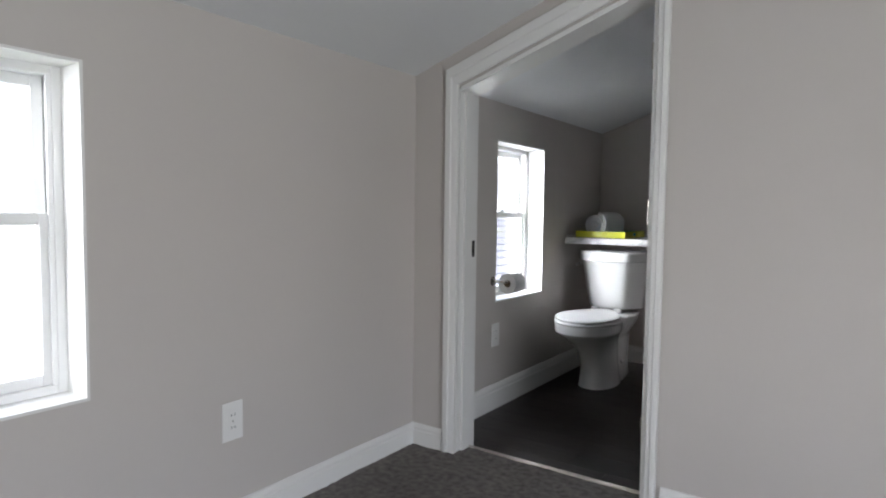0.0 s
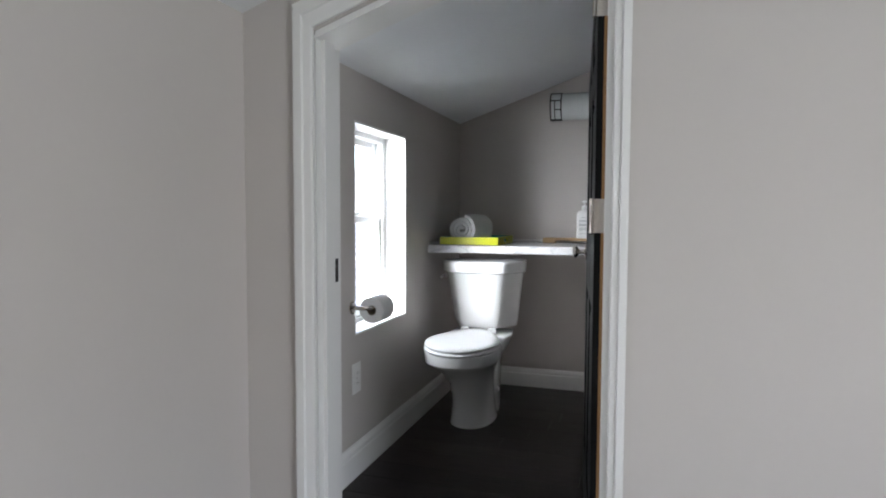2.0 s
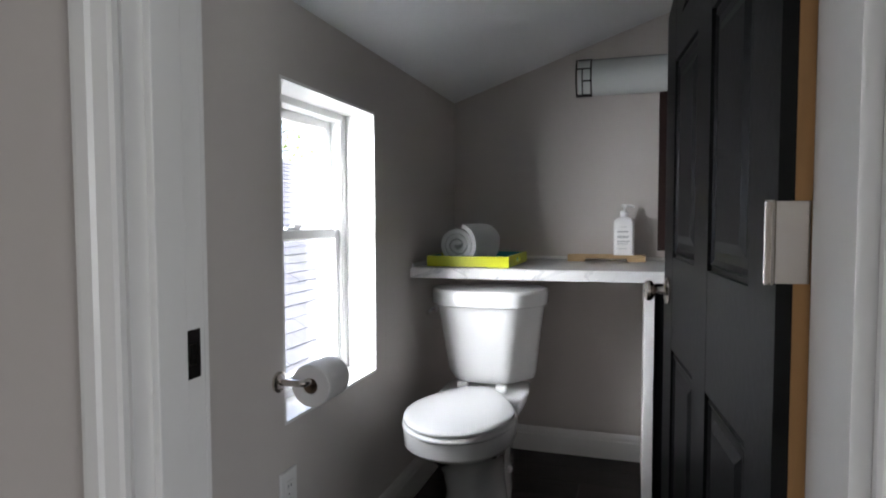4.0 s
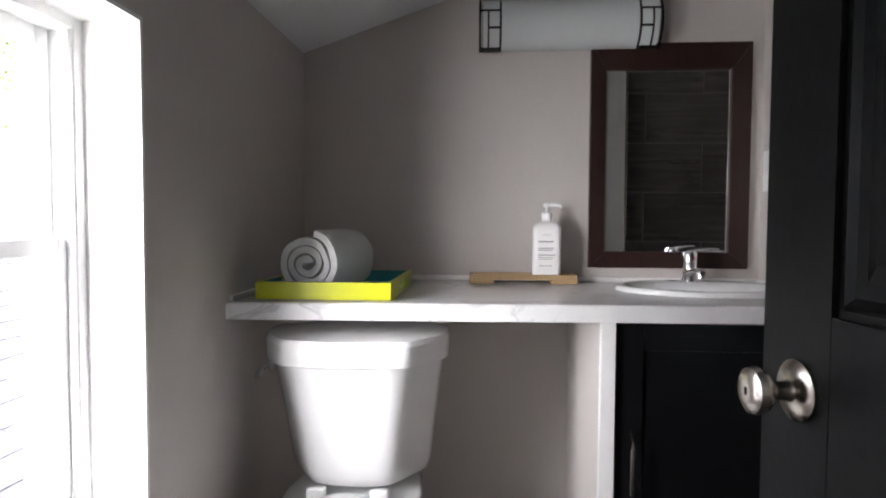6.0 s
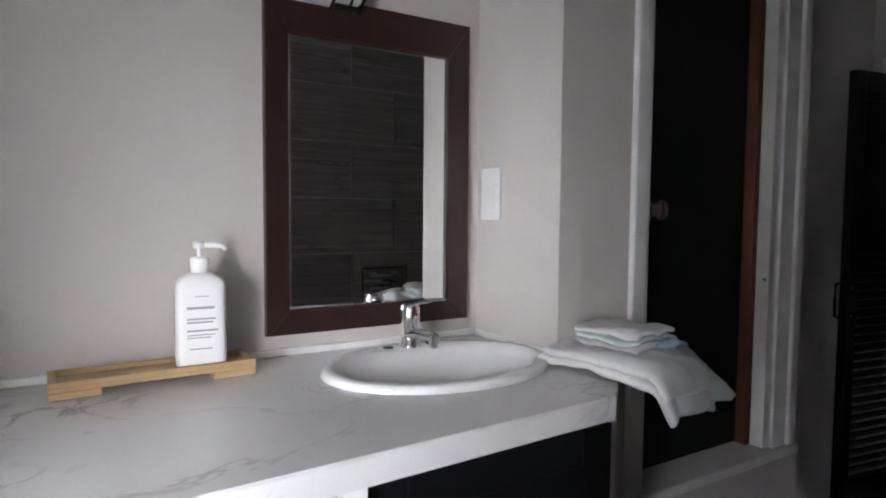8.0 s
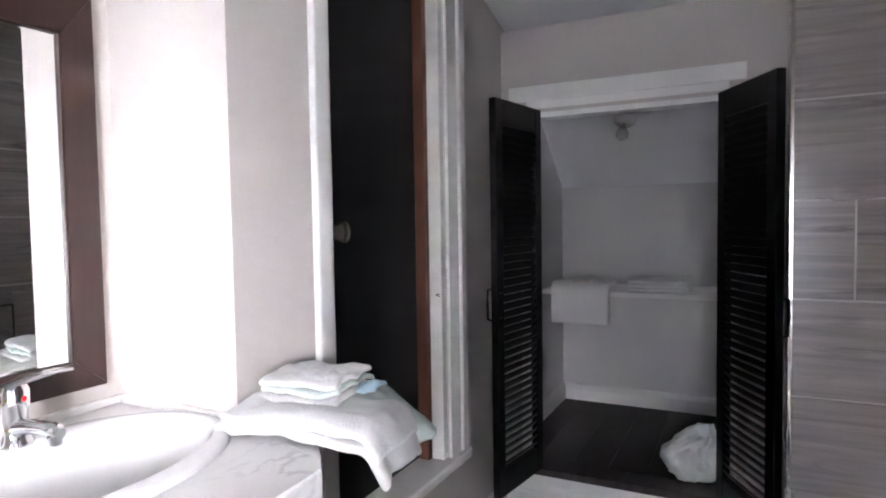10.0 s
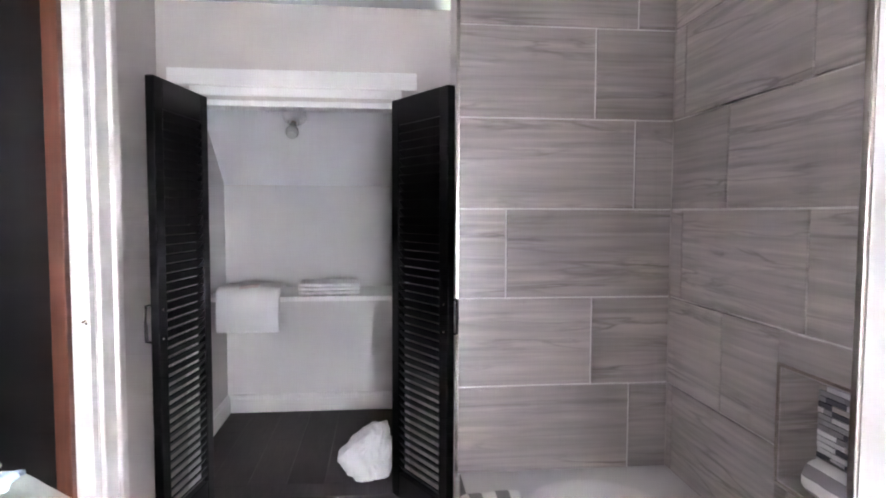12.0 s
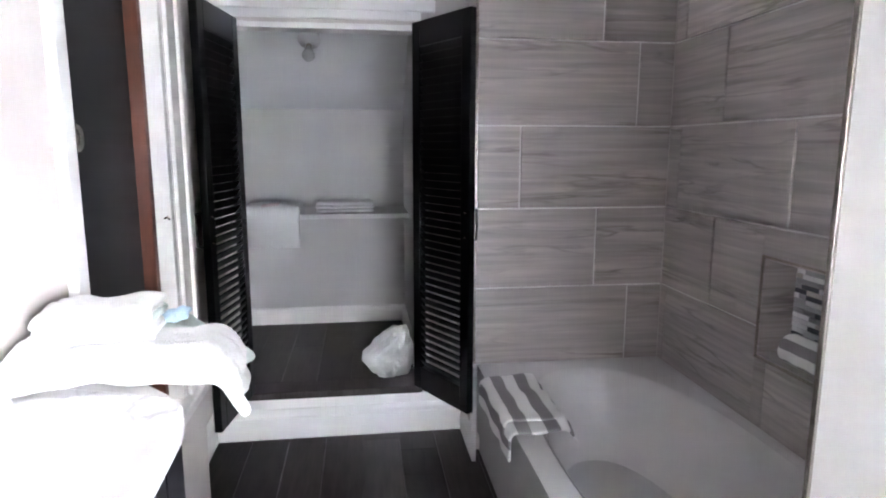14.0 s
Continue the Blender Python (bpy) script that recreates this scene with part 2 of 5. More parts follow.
# ---- mesh helpers ----
def part(name, bm, mat, parent=None, label="", smooth=False, kind=""):
    """Links a bmesh as one mesh object, under a thing or a part where one is given."""
    bmesh.ops.recalc_face_normals(bm, faces=bm.faces[:])
    me = bpy.data.meshes.new(name)
    bm.to_mesh(me)
    bm.free()
    me.materials.append(mat)
    if smooth:
        me.shade_smooth()
        me.set_sharp_from_angle(angle=radians(38))
    ob = new(name, me)
    if parent:
        ob.parent = parent
    return tagged(ob, label, kind=kind)


def thing(name, label, category, group="", m=None):
    ob = tagged(new(name), label, category, group)
    ob.empty_display_size = 0.05
    if m is not None:
        ob.matrix_basis = m
    return ob


def box(bm, x0, y0, z0, x1, y1, z1, bevel=0.0, seg=2):
    geo = bmesh.ops.create_cube(bm, size=1)
    vs = geo["verts"]
    for v in vs:
        v.co = Vector(((x0 + x1) / 2 + v.co.x * (x1 - x0), (y0 + y1) / 2 + v.co.y * (y1 - y0), (z0 + z1) / 2 + v.co.z * (z1 - z0)))
    if bevel:
        es = list({e for v in vs for e in v.link_edges})
        bmesh.ops.bevel(bm, geom=es, offset=bevel, segments=seg, profile=0.5, affect="EDGES")
    return bm


def B(x0, y0, z0, x1, y1, z1, bevel=0.0, seg=2):
    return box(bmesh.new(), x0, y0, z0, x1, y1, z1, bevel, seg)


def prism(bm, pts, d):
    """A flat outline pushed along d."""
    d = Vector(d)
    a = [bm.verts.new(p) for p in pts]
    b = [bm.verts.new(Vector(p) + d) for p in pts]
    n = len(pts)
    bm.faces.new(a)
    bm.faces.new(b[::-1])
    for i in range(n):
        bm.faces.new((a[i], b[i], b[(i + 1) % n], a[(i + 1) % n]))
    return bm


def loft(bm, rings, cap0=True, cap1=True):
    """A skin over closed rings with equal numbers of points."""
    vs = [[bm.verts.new(p) for p in r] for r in rings]
    n = len(vs[0])
    for a, b in zip(vs, vs[1:]):
        for i in range(n):
            bm.faces.new((a[i], a[(i + 1) % n], b[(i + 1) % n], b[i]))
    if cap0:
        bm.faces.new(vs[0][::-1])
    if cap1:
        bm.faces.new(vs[-1])
    return bm


def lathe(bm, profile, m=Matrix(), seg=24, cap0=True, cap1=True):
    """Turns (radius, height) pairs about the local z axis of m."""
    return loft(bm, [[m @ Vector((r * math.cos(2 * math.pi * i / seg), r * math.sin(2 * math.pi * i / seg), z)) for i in range(seg)] for r, z in profile], cap0, cap1)


def tube(bm, pts, r, seg=10):
    """A round rod along points."""
    pts = [Vector(p) for p in pts]
    rings = []
    for i, p in enumerate(pts):
        t = (pts[min(i + 1, len(pts) - 1)] - pts[max(i - 1, 0)]).normalized()
        u = t.cross(Vector((0.13, 0.31, 0.94))).normalized()
        w = t.cross(u)
        rr = r[i] if isinstance(r, (list, tuple)) else r
        rings.append([p + (u * math.cos(2 * math.pi * k / seg) + w * math.sin(2 * math.pi * k / seg)) * rr for k in range(seg)])
    return loft(bm, rings)


def oval(cx, cy, a, b, z, n=32, sq=2.0, back=None):
    """A ring: superellipse about (cx, cy); back cuts it off at a y."""
    out = []
    for i in range(n):
        t = 2 * math.pi * i / n
        c, s = math.cos(t), math.sin(t)
        x = cx + a * math.copysign(abs(c) ** (2 / sq), c)
        y = cy + b * math.copysign(abs(s) ** (2 / sq), s)
        if back is not None:
            y = min(y, back)
        out.append(Vector((x, y, z)))
    return out


def cloth(name, mat, fn, nu, nv, thick, parent, label="", uvscale=(1, 1)):
    """A sheet over (u, v) in 0..1 by fn, given a thickness."""
    bm = bmesh.new()
    uvl = bm.loops.layers.uv.new("uv")
    g = [[bm.verts.new(fn(i / nu, j / nv)) for j in range(nv + 1)] for i in range(nu + 1)]
    for i in range(nu):
        for j in range(nv):
            f = bm.faces.new((g[i][j], g[i + 1][j], g[i + 1][j + 1], g[i][j + 1]))
            for lp, (a, b) in zip(f.loops, ((i, j), (i + 1, j), (i + 1, j + 1), (i, j + 1))):
                lp[uvl].uv = (a / nu * uvscale[0], b / nv * uvscale[1])
    ob = part(name, bm, mat, parent, label, smooth=True)
    so = ob.modifiers.new("thickness", "SOLIDIFY")
    so.thickness, so.offset = thick, 0
    sb = ob.modifiers.new("soft", "SUBSURF")
    sb.levels = sb.render_levels = 1
    return ob


def wobble(p, size, amount):
    return noise.noise_vector(Vector(p) / size) * amount

# ---- the place ----
XW, YB, FL, FC = -1.855, 4.42, -0.005, 0.03      # window wall, back wall, bathroom floor, bedroom carpet
SLOPE, RIDGE, ZR, CX = 0.345, 0.2, 2.342, 1.25  # roof slope, ridge, closet front


def zc(x):
    """Underside of the ceiling."""
    return 1.635 + SLOPE * (x + 1.85) if x <= RIDGE else ZR - (ZR - 2.035) / (CX - RIDGE) * (x - RIDGE)


def structure(name, bm, mat, label, category):
    return tagged(part(name, bm, mat), label, category, kind="structure")


# outer wall with its two window openings
WINS = [(0.27, 0.842, 0.555, 1.42), (2.91, 3.48, 0.57, 1.437)]
bm = bmesh.new()
XO = -2.06
runs, y = [], -2.6
for y0, y1, z0, z1 in WINS:
    runs += [(y, y0, -0.15, None), (y0, y1, -0.15, z0), (y0, y1, z1, None)]
    y = y1
runs.append((y, 4.6, -0.15, None))
for y0, y1, z0, z1 in runs:
    ta, tb = (zc(XO), zc(XW)) if z1 is None else (z1, z1)
    prism(bm, [(XO, y0, z0), (XW, y0, z0), (XW, y0, tb), (XO, y0, ta)], (0, y1 - y0, 0))
structure("wall_window_side", bm, WALL, "greige painted knee wall with two white windows", "wall")

# dividing wall with the slanted doorway
HX0, HX1 = -1.643, -0.830


def zh(x):
    return zc(x) - 0.148


def gable(bm, y0, y1, hole=None, x0=XW, x1=2.4):
    pts = [(x0, y0, -0.15)]
    if hole:
        a, b = hole
        pts += [(a, y0, -0.15), (a, y0, zh(a)), (b, y0, zh(b)), (b, y0, -0.15)]
    pts += [(x1, y0, -0.15), (x1, y0, zc(x1))]
    if x0 < RIDGE < x1:
        pts.append((RIDGE, y0, ZR))
    pts.append((x0, y0, zc(x0)))
    return prism(bm, pts, (0, y1 - y0, 0))


structure("wall_divider", gable(bmesh.new(), 2.2, 2.34, (HX0, HX1)), WALL, "greige painted wall with a slanted white-cased doorway", "wall")
structure("wall_back", gable(bmesh.new(), YB, 4.6, None, XW, -0.4), WALL, "greige painted wall behind the counter", "wall")
structure("wall_bedroom_end", gable(bmesh.new(), -2.6, -2.45), WALL, "plain greige bedroom end wall", "wall")
# unseen side wall; its opening is added only to hold the fill lamp
bm = bmesh.new()
for y0, y1, z0, z1 in ((-2.45, -1.3, -0.15, None), (0.3, 2.2, -0.15, None), (-1.3, 0.3, -0.15, 0.66), (-1.3, 0.3, 1.52, None)):
    ta, tb = (zc(2.25), zc(2.4)) if z1 is None else (z1, z1)
    prism(bm, [(2.25, y0, z0), (2.4, y0, z0), (2.4, y0, tb), (2.25, y0, ta)], (0, y1 - y0, 0))
structure("wall_bedroom_side", bm, WALL, "plain greige bedroom side wall with an opening added for the fill lamp", "wall")

# wall boxes around the small access door
YD, YS = 4.12, 4.272
DX0, DX1, DZ0, DZ1 = -0.135, 0.372, 0.545, 2.06
bm = bmesh.new()
box(bm, -0.40, YD, -0.15, DX0, YB + 0.1, zc(-0.40))
structure("wall_stub", bm, WALL, "greige painted wall corner beside the counter", "wall")
bm = bmesh.new()
box(bm, DX0, YD, -0.15, 0.56, YB + 0.1, DZ0 - 0.03)
box(bm, DX1 + 0.03, YD, DZ0 - 0.03, 0.56, YB + 0.1, zc(0.4))
box(bm, DX0, YD, DZ1, DX1 + 0.03, YB + 0.1, zc(0.2))
box(bm, DX0, 4.30, DZ0 - 0.03, DX1 + 0.03, YB + 0.1, DZ1)
structure("wall_access", bm, WALL, "greige wall under and round a raised access door", "wall")
structure("wall_side", prism(bmesh.new(), [(0.56, YS, -0.15), (1.36, YS, -0.15), (1.36, YS, zc(1.36)), (0.56, YS, zc(0.56))], (0, 0.14, 0)), WALL, "greige painted wall beside the closet", "wall")

# closet front wall with its opening
CY0, CY1, CZ0, CZ1 = 3.43, 4.14, 0.195, 1.665
bm = bmesh.new()
for y0, y1, z0, z1 in ((3.23, CY0, -0.15, 2.04), (CY1, YS, -0.15, 2.04), (CY0, CY1, CZ1, 2.04), (CY0, CY1, -0.15, CZ0 - 0.02)):
    box(bm, CX, y0, z0, 1.35, y1, min(z1, zc(1.35)) if z1 > 2 else z1)
structure("wall_closet_front", bm, WALL, "greige wall round the raised closet opening", "wall")
CBX, CYL, CYR = 2.27, 4.30, 3.41
PALE = material("pale_closet_paint", (0.66, 0.65, 0.63), 0.6, grain=0.015, bump=0.05, stain=0.05)
structure("wall_closet_back", B(CBX, CYR - 0.1, 0, CBX + 0.1, CYL + 0.1, 1.405), PALE, "pale painted closet back wall", "wall")
structure("wall_closet_side_1", B(1.35, CYL, 0, CBX, CYL + 0.1, 2.3), PALE, "pale painted closet side wall", "wall")
structure("wall_closet_side_2", B(1.35, CYR - 0.1, 0, CBX, CYR, 2.3), PALE, "pale painted closet side wall", "wall")
structure("ceiling_closet", prism(bmesh.new(), [(CBX + 0.1, CYR - 0.1, 1.33), (1.33, CYR - 0.1, 2.19), (1.33, CYR - 0.1, 2.29), (CBX + 0.1, CYR - 0.1, 1.43)], (0, CYL - CYR + 0.2, 0)), CEIL, "white slanted closet ceiling", "ceiling")

# tub alcove walls behind the tiles
TX, TY, TZ = 1.03, 2.472, 0.36
EX0, EX1, EY = -0.645, -0.525, 3.06
bm = bmesh.new()
NX0, NX1, NZ0, NZ1 = 0.145, 0.425, 0.572, 0.88
for a, b, z0, z1 in ((EX1, NX0, -0.15, zc(1.13)), (NX1, TX + 0.1, -0.15, zc(1.13)), (NX0, NX1, -0.15, NZ0), (NX0, NX1, NZ1, zc(1.13))):
    box(bm, a, 2.34, z0, b, TY - 0.012, z1)
box(bm, NX0, 2.34, NZ0, NX1, 2.362, NZ1)
prism(bm, [(EX1, 2.34, zc(1.13)), (TX + 0.1, 2.34, zc(1.13)), (RIDGE, 2.34, ZR), (EX1, 2.34, zc(EX1))], (0, TY - 0.012 - 2.34, 0))
structure("wall_tub_long", bm, GROUT, "pale grouted wall behind stone-look tiles", "wall")
structure("wall_tub_end", prism(bmesh.new(), [(TX + 0.012, TY - 0.012, -0.15), (CX, TY - 0.012, -0.15), (CX, TY - 0.012, zc(CX)), (TX + 0.012, TY - 0.012, zc(TX))], (0, 3.23 - TY + 0.012, 0)), WALL, "wall end beside the tub with greige return", "wall")
bm = bmesh.new()
prism(bm, [(EX0, 2.34, -0.15), (EX1, 2.34, -0.15), (EX1, 2.34, zc(EX1)), (EX0, 2.34, zc(EX0))], (0, EY - 2.34, 0))
structure("wall_tub_stub", bm, TRIM, "white painted stub wall at the tub's head", "wall")

# floors and ceiling
structure("floor_bedroom", B(XW, -2.45, -0.15, 2.25, 2.29, FC - 0.012), SUBFLOOR, "floor under the bedroom carpet", "floor")
structure("floor_bathroom", B(XW, 2.29, -0.15, 1.35, YB, FL - 0.006), SUBFLOOR, "dark underlay of the bathroom floor", "floor")
structure("floor_closet", B(CX, CYR - 0.1, 0.05, CBX + 0.1, CYL + 0.1, CZ0 - 0.006), SUBFLOOR, "raised closet floor base", "floor")
prof = [(XO - 0.05, zc(XO - 0.05)), (RIDGE, ZR), (2.45, zc(2.45))]
structure("ceiling", prism(bmesh.new(), [(x, -2.7, z) for x, z in prof] + [(x, -2.7, z + 0.1) for x, z in prof[::-1]], (0, 7.4, 0)), CEIL, "white sloped attic ceiling meeting at a ridge", "ceiling")

# carpet: one uneven pile
bm = bmesh.new()
nx, ny = 110, 90
cx0, cx1, cy0, cy1 = XW, 0.6, 0.2, 2.285
g = [[bm.verts.new((cx0 + (cx1 - cx0) * i / nx, cy0 + (cy1 - cy0) * j / ny, FC + 0.004 * noise.noise(Vector((i * 0.9, j * 0.9, 0))) + 0.004 * noise.noise(Vector((i * 0.15, j * 0.15, 3))))) for j in range(ny + 1)] for i in range(nx + 1)]
for i in range(nx):
    for j in range(ny):
        bm.faces.new((g[i][j], g[i + 1][j], g[i + 1][j + 1], g[i][j + 1]))
box(bm, XW, -2.45, FC - 0.012, 2.25, 0.2, FC)
box(bm, 0.6, 0.2, FC - 0.012, 2.25, 2.285, FC)
tagged(part("carpet", bm, CARPET, smooth=True), "mottled dark grey cut-pile bedroom carpet", "carpet", kind="structure")
structure("threshold", B(HX0, 2.283, FL - 0.02, HX1, 2.315, FC + 0.003, 0.004), NICKEL, "thin metal strip between carpet and planks", "trim")


# baseboards: flat board with a stepped, rounded top
def baseboard(name, p0, p1, out, z, h=0.115, mat=TRIM, label="white moulded baseboard"):
    p0, p1, out = Vector((*p0, 0)), Vector((*p1, 0)), Vector((*out, 0))
    prof = [(0, 0), (0.016, 0), (0.016, h * 0.70), (0.013, h * 0.74), (0.013, h * 0.86), (0.008, h * 0.96), (0.004, h), (0, h)]
    prof = [(a + 0.002, b) for a, b in prof]
    bm = prism(bmesh.new(), [p0 + out * a + Vector((0, 0, z + b)) for a, b in prof], p1 - p0)
    return structure(name, bm, mat, label, "baseboard")


baseboard("baseboard_1", (XW, -2.45), (XW, 2.2), (1, 0), FC - 0.01, 0.10)
baseboard("baseboard_2", (XW + 0.018, 2.2), (-1.69, 2.2), (0, -1), FC - 0.01, 0.10)
baseboard("baseboard_3", (-0.775, 2.2), (2.25, 2.2), (0, -1), FC - 0.01, 0.10)
baseboard("baseboard_4", (XW, 2.36), (XW, YB), (1, 0), FL, 0.135)
baseboard("baseboard_5", (XW + 0.018, YB), (-0.99, YB), (0, -1), FL)
baseboard("baseboard_6", (0.56, YS), (1.23, YS), (0, -1), FL, 0.13)
baseboard("baseboard_7", (CBX, CYR), (CBX, CYL), (-1, 0), CZ0, 0.095)
baseboard("baseboard_8", (1.36, CYL), (CBX - 0.018, CYL), (0, -1), CZ0, 0.095)
baseboard("baseboard_9", (1.36, CYR), (CBX - 0.018, CYR), (0, 1), CZ0, 0.095)
baseboard("baseboard_10", (CX, 3.245), (CX, YS - 0.018), (-1, 0), FL, 0.13)
baseboard("baseboard_11", (TX - 0.08, 3.23), (CX - 0.018, 3.23), (0, 1), FL, 0.10)
baseboard("baseboard_12", (-0.40, YD), (0.56, YD), (0, -1), FL, 0.13)
structure("closet_sill", B(CX - 0.012, CY0 - 0.02, CZ0 - 0.03, 1.36, CY1 + 0.02, CZ0 + 0.002, 0.006), PLANKX, "dark wooden nosing at the closet's raised floor", "trim")
structure("riser_board", B(CX - 0.006, 3.25, 0.10, CX, YS, CZ0 - 0.03, 0.002), TRIM, "white riser under the closet floor", "trim")
structure("corner_post", B(TX - 0.03, 3.222, FL, TX + 0.012, 3.24, 0.36, 0.003), TRIM, "white trim strip where tub meets wall", "trim")
structure("counter_caulk", B(XW + 0.001, YB - 0.012, 0.897, -0.402, YB - 0.001, 0.912, 0.003), TRIM, "thin white strip along the counter's back", "trim")
structure("counter_caulk_side", B(-0.414, YD + 0.01, 0.897, -0.401, YB - 0.013, 0.911, 0.003), TRIM, "thin white strip along the counter's end", "trim")
structure("counter_caulk_wall", B(XW + 0.001, 3.82, 0.897, XW + 0.012, YB - 0.013, 0.911, 0.003), TRIM, "thin white strip along the counter's end", "trim")


# ---- slanted door casing and jamb ----
def casing_bar(bm, a, b, w, inn, y0, depth):
    """A moulded board from a to b in the wall plane; inn points to the opening."""
    a, b, inn = Vector(a), Vector(b), Vector(inn)
    prof = [(0, 0), (0, depth * 0.95), (w * 0.12, depth), (w * 0.45, depth), (w * 0.52, depth * 0.72), (w * 0.9, depth * 0.6), (w, depth * 0.45), (w, 0)]
    sgn = -1 if y0 < 2.3 else 1
    loft(bm, [[p + inn * u + Vector((0, sgn * v, 0)) for u, v in prof] for p in (a, b)])


def door_casing(name, y0, zf):
    w, d = 0.082, 0.02
    bm = bmesh.new()
    casing_bar(bm, (HX0 - 0.040, y0, zf), (HX0 - 0.040, y0, zh(HX0) + 0.06), 0.056, (1, 0, 0), y0, d)
    casing_bar(bm, (HX1 + w - 0.044, y0, zf), (HX1 + w - 0.044, y0, zh(HX1) + 0.10), w - 0.042, (-1, 0, 0), y0, d)
    t = Vector((1, 0, SLOPE)).normalized()
    dn = Vector((t.z, 0, -t.x))
    a = Vector((HX0 - 0.040, y0, zh(HX0 - 0.040) + 0.088))
    b = Vector((HX1 + w - 0.044, y0, zh(HX1 + w - 0.044) + 0.088))
    casing_bar(bm, a + Vector((0, -0.001 if y0 < 2.3 else 0.001, 0)), b + Vector((0, -0.001 if y0 < 2.3 else 0.001, 0)), w - 0.006, dn, y0, d)
    return structure(name, bm, TRIM, "white moulded casing round the slanted doorway", "trim")


door_casing("door_casing_bedroom", 2.199, FC)
door_casing("door_casing_bathroom", 2.341, FL)
bm = bmesh.new()
box(bm, HX0 + 0.001, 2.203, FL, HX0 + 0.018, 2.338, zh(HX0) - 0.004)
box(bm, HX0 + 0.018, 2.235, FL, HX0 + 0.030, 2.29, zh(HX0) - 0.01, 0.002)
box(bm, HX1 - 0.018, 2.203, FL, HX1 - 0.001, 2.338, zh(HX1) - 0.01)
prism(bm, [(HX0 + 0.018, 2.203, zh(HX0 + 0.018) - 0.001), (HX1 - 0.018, 2.203, zh(HX1 - 0.018) - 0.001), (HX1 - 0.018, 2.203, zh(HX1 - 0.018) - 0.02), (HX0 + 0.018, 2.203, zh(HX0 + 0.018) - 0.02)], (0, 0.135, 0))
structure("door_jamb", bm, TRIM, "white door jamb with stop", "trim")
strike = thing("strike_plate", "dark metal strike plate let into the white jamb", "strike plate")
part("plate", B(HX0 + 0.0178, 2.296, 0.86, HX0 + 0.0195, 2.328, 0.93, 0.0006), IRON, strike)
part("latch_hole", B(HX0 + 0.0192, 2.303, 0.88, HX0 + 0.0200, 2.319, 0.91), NICKEL, strike)


